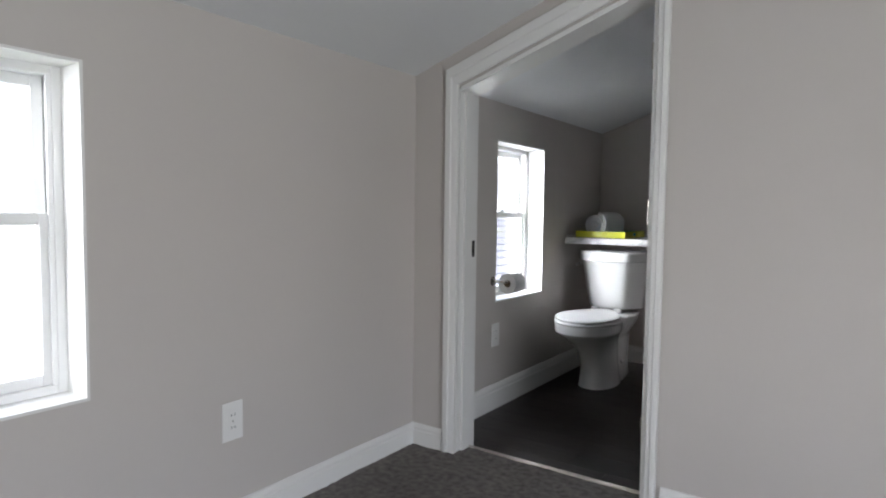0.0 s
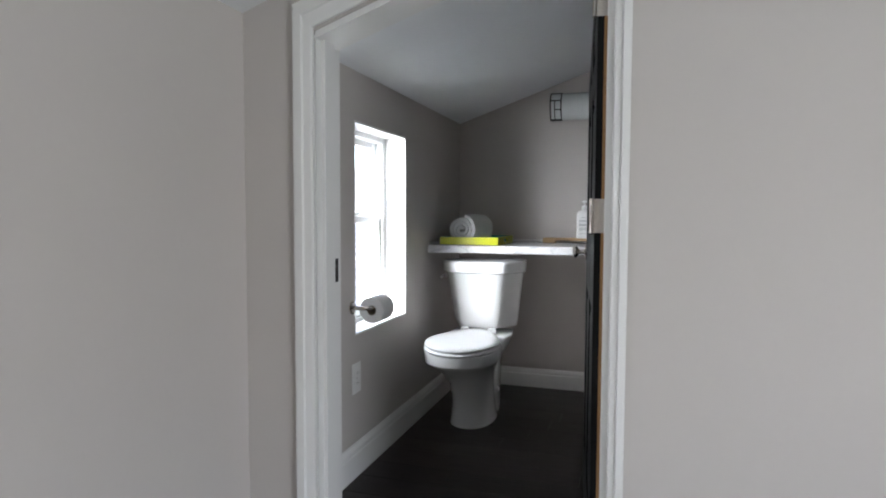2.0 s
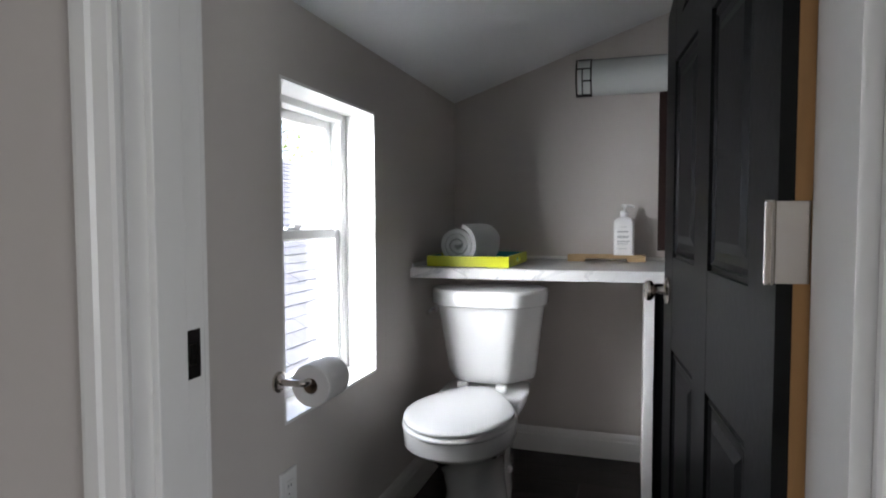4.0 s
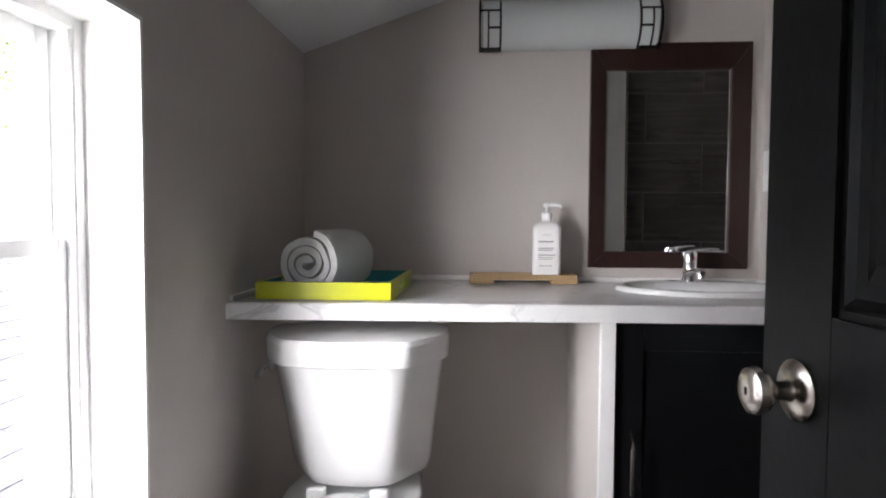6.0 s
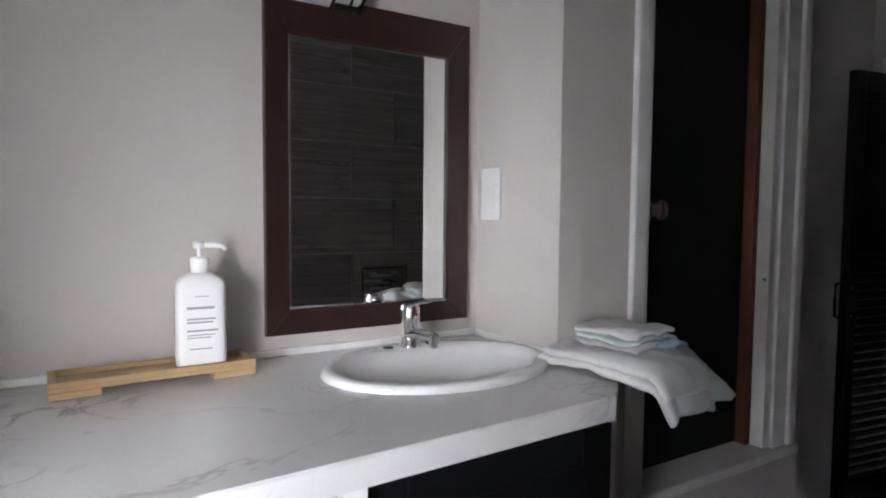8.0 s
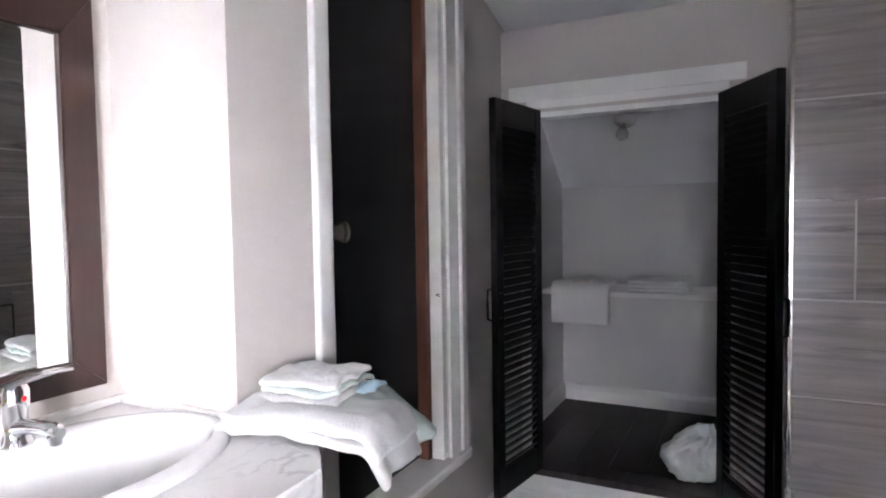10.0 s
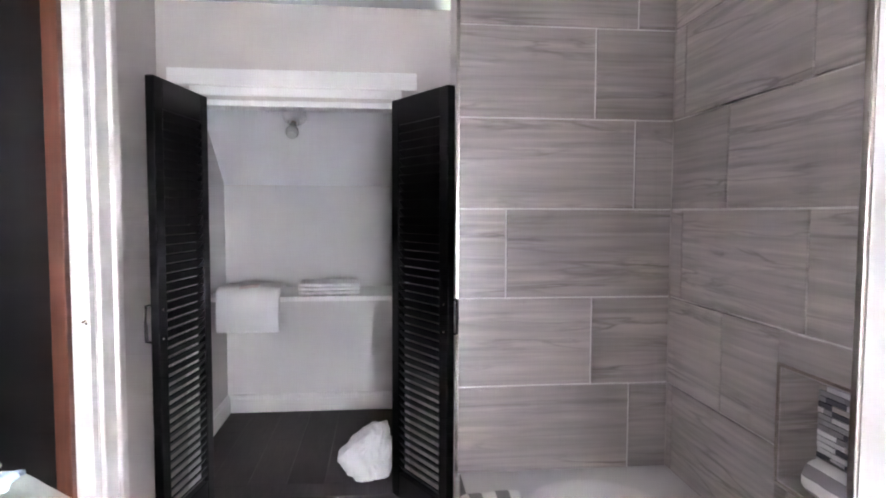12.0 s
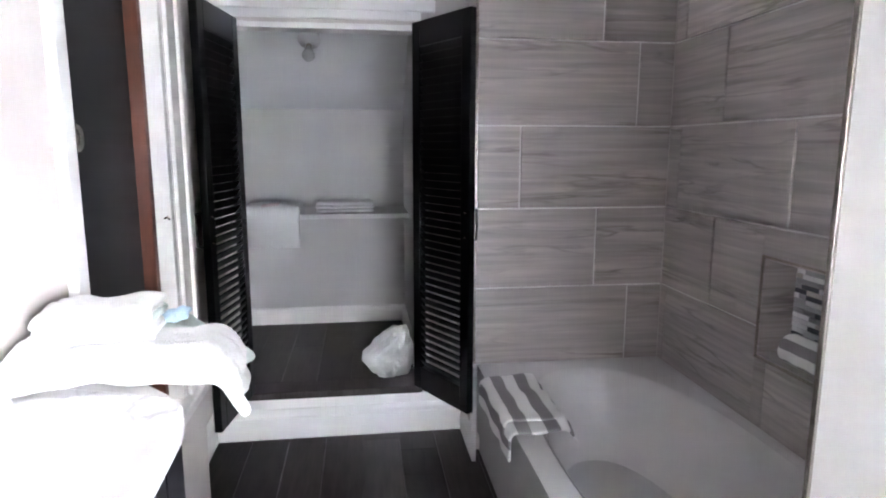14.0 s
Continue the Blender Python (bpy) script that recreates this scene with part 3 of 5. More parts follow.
# ---- six-panel door, standing open ----
def panel_door():
    W, T = 0.772, 0.035
    ob = thing("door_1", "open black six-panel door with a slanted top", "door", m=pose(HX1 - 0.033, 2.345, 0.0, 0, 0, 95.9))
    tagged(ob, kind="structure")

    def top(u):
        return zh(HX1 - u) - 0.03
    z0 = FL + 0.012
    bm = bmesh.new()
    # core, then stiles and rails proud of it
    prism(bm, [(0.01, -T / 2 + 0.007, z0 + 0.01), (W - 0.01, -T / 2 + 0.007, z0 + 0.01), (W - 0.01, -T / 2 + 0.007, top(W) - 0.02), (0.01, -T / 2 + 0.007, top(0) - 0.02)], (0, T - 0.014, 0))
    part("core", bm, BLACKDOOR, ob)
    sw = 0.105
    rails = [(z0, 0.20), (0.80, 1.00), (1.42, 1.50)]
    cols = [(0.0, sw), (W / 2 - sw / 2, W / 2 + sw / 2), (W - sw, W)]
    for u0, u1 in cols:
        part("stile", prism(bmesh.new(), [(u0, -T / 2, z0), (u1, -T / 2, z0), (u1, -T / 2, top(u1)), (u0, -T / 2, top(u0))], (0, T, 0)), BLACKDOOR, ob)
    gaps = [(sw, W / 2 - sw / 2), (W / 2 + sw / 2, W - sw)]
    for za, zb in rails:
        for u0, u1 in gaps:
            part("rail", B(u0 + 0.0005, -T / 2 + 0.0003, za, u1 - 0.0005, T / 2 - 0.0003, zb), BLACKDOOR, ob)
    for u0, u1 in gaps:
        part("rail", prism(bmesh.new(), [(u0 + 0.0005, -T / 2 + 0.0003, top(u0) - 0.10), (u1 - 0.0005, -T / 2 + 0.0003, top(u1) - 0.10), (u1 - 0.0005, -T / 2 + 0.0003, top(u1)), (u0 + 0.0005, -T / 2 + 0.0003, top(u0))], (0, T - 0.0006, 0)), BLACKDOOR, ob)
        for za, zb in ((0.20, 0.80), (1.00, 1.42), (1.50, 1.58 if u0 > 0.3 else 1.72)):
            bm = bmesh.new()
            for s in (-1, 1):
                rr = []
                for ins, dep in ((0.004, T / 2 - 0.010), (0.012, T / 2 - 0.003), (0.020, T / 2 - 0.007), (0.030, T / 2 - 0.008), (0.050, T / 2 - 0.002)):
                    rr.append([(u0 + ins, s * dep, za + ins), (u1 - ins, s * dep, za + ins), (u1 - ins, s * dep, zb - ins), (u0 + ins, s * dep, zb - ins)])
                if zb - za > 0.11:
                    loft(bm, rr, cap0=False)
            part("panel", bm, BLACKDOOR, ob)
    part("latch_edge", prism(bmesh.new(), [(W, -T / 2 + 0.001, z0), (W + 0.0015, -T / 2 + 0.001, z0), (W + 0.0015, -T / 2 + 0.001, top(W) - 0.001), (W, -T / 2 + 0.001, top(W) - 0.001)], (0, T - 0.002, 0)), BLACKDOOR, ob)
    part("hinge_edge", prism(bmesh.new(), [(-0.0015, -T / 2 + 0.001, z0), (0, -T / 2 + 0.001, z0), (0, -T / 2 + 0.001, top(0) - 0.001), (-0.0015, -T / 2 + 0.001, top(0) - 0.001)], (0, 0.017, 0)), EDGEWOOD, ob, "bare pine edge")
    for z in (0.25, 1.06, 1.62):
        h = part("hinge", B(-0.0035, -T / 2 + 0.003, z - 0.045, -0.0016, T / 2 + 0.004, z + 0.045, 0.0006), NICKEL, ob, "satin nickel hinge leaf")
        part("pin", lathe(bmesh.new(), [(0.005, -0.046), (0.006, -0.044), (0.006, 0.044), (0.005, 0.046)], pose(-0.003, T / 2 + 0.008, z), 12), NICKEL, h)
    for s in (1, -1):
        m = pose(W - 0.062, s * T / 2, 0.923, -90 * s)
        k = part("knob", lathe(bmesh.new(), [(0.004, 0.0), (0.030, 0.0), (0.030, 0.004), (0.024, 0.008), (0.011, 0.010), (0.009, 0.016), (0.009, 0.026), (0.013, 0.031), (0.020, 0.035), (0.0235, 0.041), (0.022, 0.048), (0.017, 0.051), (0.007, 0.052)], m, 28), NICKEL, ob, "shiny nickel knob", smooth=True)
        part("keyhole", B(W - 0.0635, s * (T / 2 + 0.052) - 0.0006, 0.919, W - 0.0605, s * (T / 2 + 0.052) + 0.0006, 0.927), DARK, k)


panel_door()


# ---- windows ----
def window(name, y0, y1, z0, z1, lock):
    ob = tagged(thing(name, "white vinyl double-hung window in a deep reveal", "window"), kind="structure")
    bm = bmesh.new()
    t = 0.008
    for a in ((XO + 0.1, y0, z0, XW, y0 + t, z1), (XO + 0.1, y1 - t, z0, XW, y1, z1), (XO + 0.1, y0 + t, z1 - t, XW, y1 - t, z1), (XO + 0.1, y0 + t, z0, XW + 0.002, y1 - t, z0 + t)):
        box(bm, *a)
    part("reveal", bm, TRIM, ob)
    fx0, fx1 = XO - 0.005, XO + 0.10
    f = 0.030
    bm = bmesh.new()
    for a in ((fx0, y0, z0, fx1, y0 + f, z1), (fx0, y1 - f, z0, fx1, y1, z1), (fx0, y0 + f, z1 - f, fx1, y1 - f, z1), (fx0, y0 + f, z0, fx1, y1 - f, z0 + f)):
        box(bm, *a, 0.003)
    for a in ((XO + 0.088, y0 + f, z0 + f, XO + 0.097, y0 + f + 0.012, z1 - f), (XO + 0.088, y1 - f - 0.012, z0 + f, XO + 0.097, y1 - f, z1 - f)):
        box(bm, *a, 0.001)
    part("window_frame", bm, VINYL, ob)
    zm = z0 + (z1 - z0) * 0.535
    for kind, x, za, zb in (("upper_sash", XO + 0.03, zm - 0.016, z1 - f), ("lower_sash", XO + 0.062, z0 + f, zm + 0.020)):
        s = 0.030
        ya, yb = y0 + f + 0.002, y1 - f - 0.002
        bm = bmesh.new()
        for a in ((x, ya, za, x + 0.026, ya + s, zb), (x, yb - s, za, x + 0.026, yb, zb), (x, ya + s, zb - s, x + 0.026, yb - s, zb), (x, ya + s, za, x + 0.026, yb - s, za + s)):
            box(bm, *a, 0.003)
        sash = part(kind, bm, VINYL, ob)
        pane = part("pane", B(x + 0.011, ya + s - 0.004, za + s - 0.004, x + 0.014, yb - s + 0.004, zb - s + 0.004), PANE, sash, "clear glass")
        pane.visible_shadow = False
    if lock:
        yl = (y0 + y1) / 2 - 0.03
        bm = B(XO + 0.066, yl - 0.035, zm + 0.0205, XO + 0.086, yl + 0.035, zm + 0.028, 0.003)
        tube(bm, [(XO + 0.078, yl, zm + 0.03), (XO + 0.080, yl + 0.02, zm + 0.033), (XO + 0.078, yl + 0.05, zm + 0.031)], [0.007, 0.006, 0.004])
        part("sash_lock", bm, VINYL, ob, "white cam lock", smooth=True)
    bm = B(XO - 0.03, y0 - 0.02, z0 - 0.03, XO + 0.0, y1 + 0.02, z0 - 0.001, 0.003)
    part("window_sill", bm, VINYL, ob)


window("window_1", *WINS[0], True)
window("window_2", *WINS[1], True)

# ---- access door over its sill ----
acc = tagged(thing("door_2", "closed black flush access door with a round knob", "door"), kind="structure")
part("slab", B(DX0 + 0.004, 4.190, DZ0 + 0.004, DX1 - 0.018, 4.225, DZ1 - 0.004, 0.002), BLACKSATIN, acc)
part("jamb", B(DX1 - 0.016, 4.160, DZ0, DX1 + 0.028, 4.295, DZ1 - 0.002, 0.002), REDWOOD, acc, "bare red-stained wooden jamb")
k = part("knob", lathe(bmesh.new(), [(0.004, 0), (0.030, 0), (0.030, 0.004), (0.012, 0.010), (0.010, 0.026), (0.018, 0.032), (0.026, 0.042), (0.024, 0.052), (0.008, 0.056)], pose(-0.058, 4.190, 1.21, 90), 24), NICKEL, acc, "polished nickel knob", smooth=True)
wood = thing("access_door_trim", "chipped white casing and sill round the access door", "door trim")
bm = bmesh.new()
box(bm, DX0 - 0.058, YD - 0.018, DZ0 - 0.02, DX0 - 0.012, YD - 0.001, DZ1 + 0.06, 0.005)
box(bm, DX0 - 0.012, YD - 0.010, DZ0 - 0.02, DX0 + 0.002, YD + 0.10, DZ1, 0.003)
part("casing", bm, TRIM, wood)
bm = bmesh.new()
box(bm, DX1 + 0.029, YD - 0.012, DZ0 - 0.02, DX1 + 0.095, YD - 0.001, DZ1 + 0.06, 0.003)
box(bm, DX1 + 0.095, YD - 0.020, DZ0 - 0.02, DX1 + 0.135, YD - 0.001, DZ1 + 0.06, 0.005)
part("casing", bm, OLDTRIM, wood, "chipped old white casing")
part("sill", B(DX0 - 0.06, YD - 0.03, DZ0 - 0.028, DX1 + 0.135, 4.29, DZ0, 0.006), OLDTRIM, wood, "worn white sill with scuffs")
part("liner", B(DX1 + 0.002, YD + 0.0005, DZ0 + 0.001, DX1 + 0.0285, 4.1595, DZ1 - 0.003, 0.002), OLDTRIM, wood)
part("hook_nail", tube(bmesh.new(), [(DX1 + 0.004, 4.139, 1.02), (DX1 + 0.0, 4.128, 1.025), (DX1 - 0.012, 4.122, 1.02)], 0.0025, 6), NICKEL, wood)

# ---- closet ----
cc = thing("closet_casing", "white casing over the raised closet opening", "door trim")
part("head", B(CX - 0.018, CY0 - 0.075, CZ1 + 0.045, CX - 0.001, CY1 + 0.095, CZ1 + 0.105, 0.004), TRIM, cc)
part("head_step", B(CX - 0.012, CY0 - 0.02, CZ1 + 0.012, CX - 0.001, CY1 + 0.02, CZ1 + 0.045, 0.004), TRIM, cc)
part("track", B(CX + 0.004, CY0, CZ1 - 0.022, 1.345, CY1, CZ1, 0.002), TRIM, cc)
for ya, yb in ((CY0 - 0.05, CY0 - 0.001), (CY1 + 0.001, CY1 + 0.05)):
    part("side", B(CX - 0.012, ya, CZ0, CX - 0.001, yb, CZ1 + 0.012, 0.003), TRIM, cc)


def louver_door(m, mirror):
    """A half-width louvred leaf: hinge edge at the origin, width along x."""
    W, T, z0, z1 = 0.358, 0.028, 0.205, 1.668
    ob = thing("louver_door", "open black louvred closet door with a bar handle", "door", "closet doors", m)
    part("hinge_stile", B(0, -T / 2, z0, 0.05, T / 2, z1, 0.003), BLACKSATIN, ob)
    part("lock_stile", B(W - 0.05, -T / 2, z0, W, T / 2, z1, 0.003), BLACKSATIN, ob)
    for za, zb in ((z0, 0.30), (1.575, z1)):
        part("rail", B(0.0505, -T / 2 + 0.0005, za, W - 0.0505, T / 2 - 0.0005, zb, 0.002), BLACKSATIN, ob)
    bm = B(0.046, -0.019, -0.002, W - 0.046, 0.019, 0.003, 0.0015, 1)
    bmesh.ops.rotate(bm, verts=bm.verts[:], cent=(0, 0, 0), matrix=Matrix.Rotation(radians(50 if mirror else -50), 3, "X"))
    slat = part("slat", bm, BLACKSATIN, ob)
    zs = [0.316 + 0.0296 * i for i in range(43)]
    slat.location.z = zs[0]
    for z in zs[1:]:
        o = new("slat", slat.data)
        o.parent = ob
        o.location.z = z
    s = -1 if mirror else 1
    h = part("handle", tube(bmesh.new(), [(W - 0.022, s * T / 2, 0.86), (W - 0.022, s * (T / 2 + 0.026), 0.865), (W - 0.022, s * (T / 2 + 0.028), 0.92), (W - 0.022, s * (T / 2 + 0.026), 0.975), (W - 0.022, s * T / 2, 0.98)], 0.0055), IRON, ob, "dark iron pull", smooth=True)
    for z in (0.875, 0.965):
        part("screw", lathe(bmesh.new(), [(0.0005, 0), (0.004, 0), (0.003, 0.002), (0.0005, 0.0025)], pose(W - 0.022, -s * (T / 2), z, 90 * s), 8), NICKEL, ob)


louver_door(pose(1.235, CY1 - 0.03, 0, 0, 0, 180 - 9), True)
louver_door(pose(1.235, CY0 + 0.005, 0, 0, 0, 180 + 29), False)

sh = thing("closet_shelf", "white painted closet shelf on a cleat", "shelf")
part("board", B(1.87, CYR + 0.002, 0.845, CBX - 0.001, CYL - 0.002, 0.867, 0.002), TRIM, sh)
part("cleat", B(CBX - 0.02, CYR + 0.01, 0.80, CBX - 0.002, CYL - 0.01, 0.8445, 0.002), TRIM, sh)

lamp = thing("bare_bulb_fixture", "white porcelain ceiling socket with an unlit clear bulb", "light fixture", m=pose(1.90, 3.885, 1.712, 0, 0, 0))
nrm = pose(0, 0, 0, 0, 180 + 43.0, 0)
part("base", lathe(bmesh.new(), [(0.052, -0.004), (0.055, 0.006), (0.046, 0.018), (0.026, 0.030), (0.020, 0.044), (0.019, 0.05)], nrm, 28), PORCELAIN, lamp, smooth=True)
part("socket", lathe(bmesh.new(), [(0.014, 0.05), (0.014, 0.064), (0.012, 0.066)], nrm, 18), NICKEL, lamp)
part("bulb", lathe(bmesh.new(), [(0.012, 0.066), (0.014, 0.078), (0.022, 0.094), (0.029, 0.112), (0.029, 0.126), (0.021, 0.141), (0.006, 0.147)], nrm, 24), FROST, lamp, "pale glass bulb", smooth=True)


def folded(name, label, cx, cy, z, w, d, layers, th, mat, rz=0.0, droop=0.0, group=""):
    """A folded cloth: stacked soft layers with rounded fold edges."""
    ob = thing(name, label, "towel", group, pose(cx, cy, z, 0, 0, rz))
    for k in range(layers):
        zz = k * th

        def fn(u, v, k=k, zz=zz):
            x, y = (u - 0.5) * (w - 0.01 * (k % 3)), (v - 0.5) * (d - 0.008 * ((k + 1) % 2))
            q = Vector((x, y, zz + th * 0.55))
            q += Vector((0.5, 0.5, 0.35)) * noise.noise(Vector((x * 14, y * 14, k * 0.6 + w))) * 0.008
            q.z += 0.003 * noise.noise(Vector((x * 40, y * 40, k)))
            q.z = max(q.z, zz * 0.8 + th * 0.5)
            return q
        cloth("layer", mat[k % len(mat)], fn, 14, 14, th * 0.92, ob)
    return ob


tw = folded("folded_sheet", "folded white cotton sheet lying on the shelf", 2.02, 3.74, 0.869, 0.22, 0.30, 3, 0.018, [TOWEL], 4)
ht = thing("hanging_towel", "white towel with faded pink print draped over the shelf", "towel", m=pose(1.88, 4.10, 0.869))


def drape(u, v):
    # from the shelf over its front edge and down
    s = u * 0.42
    y = (v - 0.5) * 0.29
    w = 0.006 * noise.noise(Vector((u * 4, v * 4, 1)))
    if s < 0.2:
        return Vector((0.2 - s, y, 0.035 + w + 0.02 * (1 - abs(2 * v - 1)) * 0.5))
    if s < 0.24:
        a = (s - 0.2) / 0.04 * math.pi / 2
        return Vector((-0.022 * math.sin(a), y, 0.035 - 0.022 + 0.022 * math.cos(a) + w))
    return Vector((-0.024 - 0.5 * w - 0.004 * v, y * (1 - 0.06 * (s - 0.24)), 0.013 - (s - 0.24)))


cloth("sheet", TOWEL, drape, 24, 16, 0.012, ht)
cloth("under_layer", TOWEL, lambda u, v: drape(u * 0.94, v) * 1.0 + Vector((0.012 if u > 0.5 else 0, 0, -0.014 if u < 0.55 else 0)), 24, 16, 0.010, ht)
cloth("print", PINKISH, lambda u, v: drape(0.34 + 0.16 * u, 0.35 + 0.3 * v) + Vector((-0.004, 0, 0.0075)), 8, 8, 0.002, ht, "faded pink print")

bn = thing("towel_bundle", "crumpled white towel slumped on the closet floor", "towel", m=pose(1.41, 3.545, CZ0 + 0.004))
bm = bmesh.new()
bmesh.ops.create_icosphere(bm, subdivisions=5, radius=1)
for v in bm.verts:
    p = v.co.copy()
    r = 1 + 0.22 * noise.noise(p * 1.7 + Vector((3, 1, 0))) + 0.16 * abs(noise.noise(p * 3.3)) + 0.05 * noise.noise(p * 8)
    lean = max(0, p.z) * 0.30
    v.co = Vector((p.x * r * 0.095, p.y * r * (0.105 - 0.035 * max(0, p.z)) - lean * 0.16, max(0, (p.z * r + 0.8) * 0.115)))
part("crumpled_cloth", bm, TOWEL, bn, smooth=True)

# ---- bathtub ----
tub = thing("bathtub", "white alcove bathtub with an oval basin and flat apron", "bathtub")
ty0, ty1, tx0, tx1 = TY + 0.001, 3.215, EX1 + 0.002, TX - 0.003
cxm, cym = (tx0 + tx1) / 2, (ty0 + ty1) / 2 - 0.012
n = 64
outer = []
for i in range(n):
    a = 2 * math.pi * i / n
    c, s = math.cos(a), math.sin(a)
    k = 1 / max(abs(c), abs(s))
    outer.append(Vector((cxm + c * k * (tx1 - tx0) / 2, (ty0 + ty1) / 2 + s * k * (ty1 - ty0) / 2, TZ)))
rings = [[p + Vector((0, 0, -0.03)) for p in outer], outer]
for a, b, z in ((0.690, 0.310, 0.002), (0.680, 0.302, -0.004), (0.665, 0.288, -0.022), (0.64, 0.268, -0.12), (0.60, 0.24, -0.24), (0.54, 0.20, -0.305), (0.40, 0.13, -0.318)):
    rings.append(oval(cxm, cym, a, b, TZ + z, n, 2.35))
part("basin", loft(bmesh.new(), rings, cap0=False), TUB, tub, smooth=True)
bm = bmesh.new()
prism(bm, [(tx0, ty1 - 0.025, FL), (tx0, ty1 - 0.012, FL), (tx0, ty1 - 0.012, 0.07), (tx0, ty1 - 0.002, 0.08), (tx0, ty1, TZ - 0.028), (tx0, ty1 - 0.025, TZ - 0.028)], (tx1 - tx0, 0, 0))
part("apron", bm, TUB, tub)
part("drain", lathe(bmesh.new(), [(0.002, 0), (0.03, 0), (0.028, 0.004), (0.012, 0.006), (0.002, 0.006)], pose(cxm - 0.36, cym, TZ - 0.317), 20), CHROME, tub)

st = thing("striped_towel", "grey and white striped towel hung over the tub rim", "towel", m=pose(0.60, 3.16, TZ + 0.01))


def stripes(u, v):
    # u along the tub, v from inside the basin over the rim and down the apron
    s = v * 0.285 - 0.12
    x = 0.22 - u * 0.44 + 0.02 * noise.noise(Vector((u * 3, v * 3, 5)))
    lift = 0.012 + 0.014 * abs(noise.noise(Vector((u * 5, v * 4, 2)))) + 0.020 * math.sin(u * 9) ** 2 * (1 - v)
    if s < -0.04:
        return Vector((x - 0.1 * (s + 0.04), -0.09 + 0.45 * (s + 0.04), lift - 0.55 * (-0.04 - s)))
    if s < 0.07:
        return Vector((x, -0.09 + (s + 0.04) * 1.4, lift))
    a = min(1, (s - 0.07) / 0.03)
    return Vector((x, 0.064 + 0.020 * math.sin(a * math.pi / 2) + 0.004 * math.sin(u * 16), lift - 0.02 * (1 - math.cos(a * math.pi / 2)) - max(0, s - 0.10) * 1.0))


cloth("sheet", STRIPE, lambda u, v: stripes(v, u), 26, 30, 0.009, st, uvscale=(0.30, 0.44))
cloth("fold", STRIPE, lambda u, v: stripes(0.12 + v * 0.8, 0.25 + u * 0.62) + Vector((0.0, 0.003, 0.016)), 20, 26, 0.008, st, uvscale=(0.20, 0.36))

# ---- niche ----
nic = tagged(thing("shower_niche", "tiled wall niche with metal edging and mosaic back", "niche"), kind="structure")
t = 0.008
bm = bmesh.new()
for a in ((NX0, 2.363, NZ0, NX0 + t, TY - 0.002, NZ1), (NX1 - t, 2.363, NZ0, NX1, TY - 0.002, NZ1), (NX0 + t, 2.363, NZ1 - t, NX1 - t, TY - 0.002, NZ1), (NX0 + t, 2.363, NZ0, NX1 - t, TY - 0.002, NZ0 + t)):
    box(bm, *a, 0.001)
part("lining", bm, TILE, nic)
bm = bmesh.new()
for a in ((NX0 - 0.004, TY - 0.004, NZ0 - 0.004, NX0 + 0.004, TY + 0.003, NZ1 + 0.004), (NX1 - 0.004, TY - 0.004, NZ0 - 0.004, NX1 + 0.004, TY + 0.003, NZ1 + 0.004), (NX0 + 0.004, TY - 0.004, NZ1 - 0.004, NX1 - 0.004, TY + 0.003, NZ1 + 0.004), (NX0 + 0.004, TY - 0.004, NZ0 - 0.004, NX1 - 0.004, TY + 0.003, NZ0 + 0.004)):
    box(bm, *a, 0.001)
part("metal_edging", bm, NICKEL, nic, "satin metal edging")
MOS = [material("mosaic_" + nm, c, 0.15, spread=0.3, grain=0.1) for nm, c in (("white", (0.62, 0.62, 0.62)), ("grey", (0.30, 0.30, 0.31)), ("dark", (0.10, 0.105, 0.12)), ("stone", (0.42, 0.39, 0.36)))]
rnd = random.Random(4)
z, row = NZ0 + t, 0
while z < NZ1 - t - 0.005:
    hgt = 0.0148
    x = NX0 + t + 0.001
    while x < NX1 - t - 0.012:
        w = min(rnd.choice((0.03, 0.048, 0.07, 0.095)), NX1 - t - 0.001 - x)
        k = rnd.choice((0, 0, 0, 1, 1, 2, 3))
        if w > 0.008:
            part("mosaic_bar", B(x, 2.3625, z, x + w - 0.002, 2.368 + rnd.random() * 0.0015, z + hgt - 0.002), MOS[k], nic)
        x += w
    z += hgt
    row += 1

rt = thing("rolled_striped_towel", "rolled grey and white striped towel lying in the niche", "towel", m=pose(NX0 + 0.10, 2.43, NZ0 + t + 0.047))
bm = bmesh.new()
uvl = bm.loops.layers.uv.new("uv")
rings = [[Vector((-0.085 + 0.17 * j / 16, 0.045 * (1 + 0.05 * math.sin(3 * a + j)) * math.cos(a) * (0.93 if j in (0, 16) else 1), 0.045 * math.sin(a) * (0.93 if j in (0, 16) else 1))) for a in [2 * math.pi * i / 28 for i in range(28)]] for j in range(17)]
loft(bm, rings)
for f in bm.faces:
    for lp in f.loops:
        lp[uvl].uv = (math.atan2(lp.vert.co.z, lp.vert.co.y) * 0.045 + 0.16, 0)
part("roll", bm, STRIPE, rt, smooth=True)

structure("tile_trim", B(EX1 + 0.001, EY - 0.004, TZ - 0.39, EX1 + 0.010, EY + 0.004, zc(EX1) - 0.002, 0.001), NICKEL, "satin metal tile edging strip", "trim")
structure("tile_trim_far", B(TX - 0.002, 3.222, TZ - 0.02, TX + 0.008, 3.233, zc(TX) - 0.002, 0.001), NICKEL, "satin metal tile edging strip", "trim")

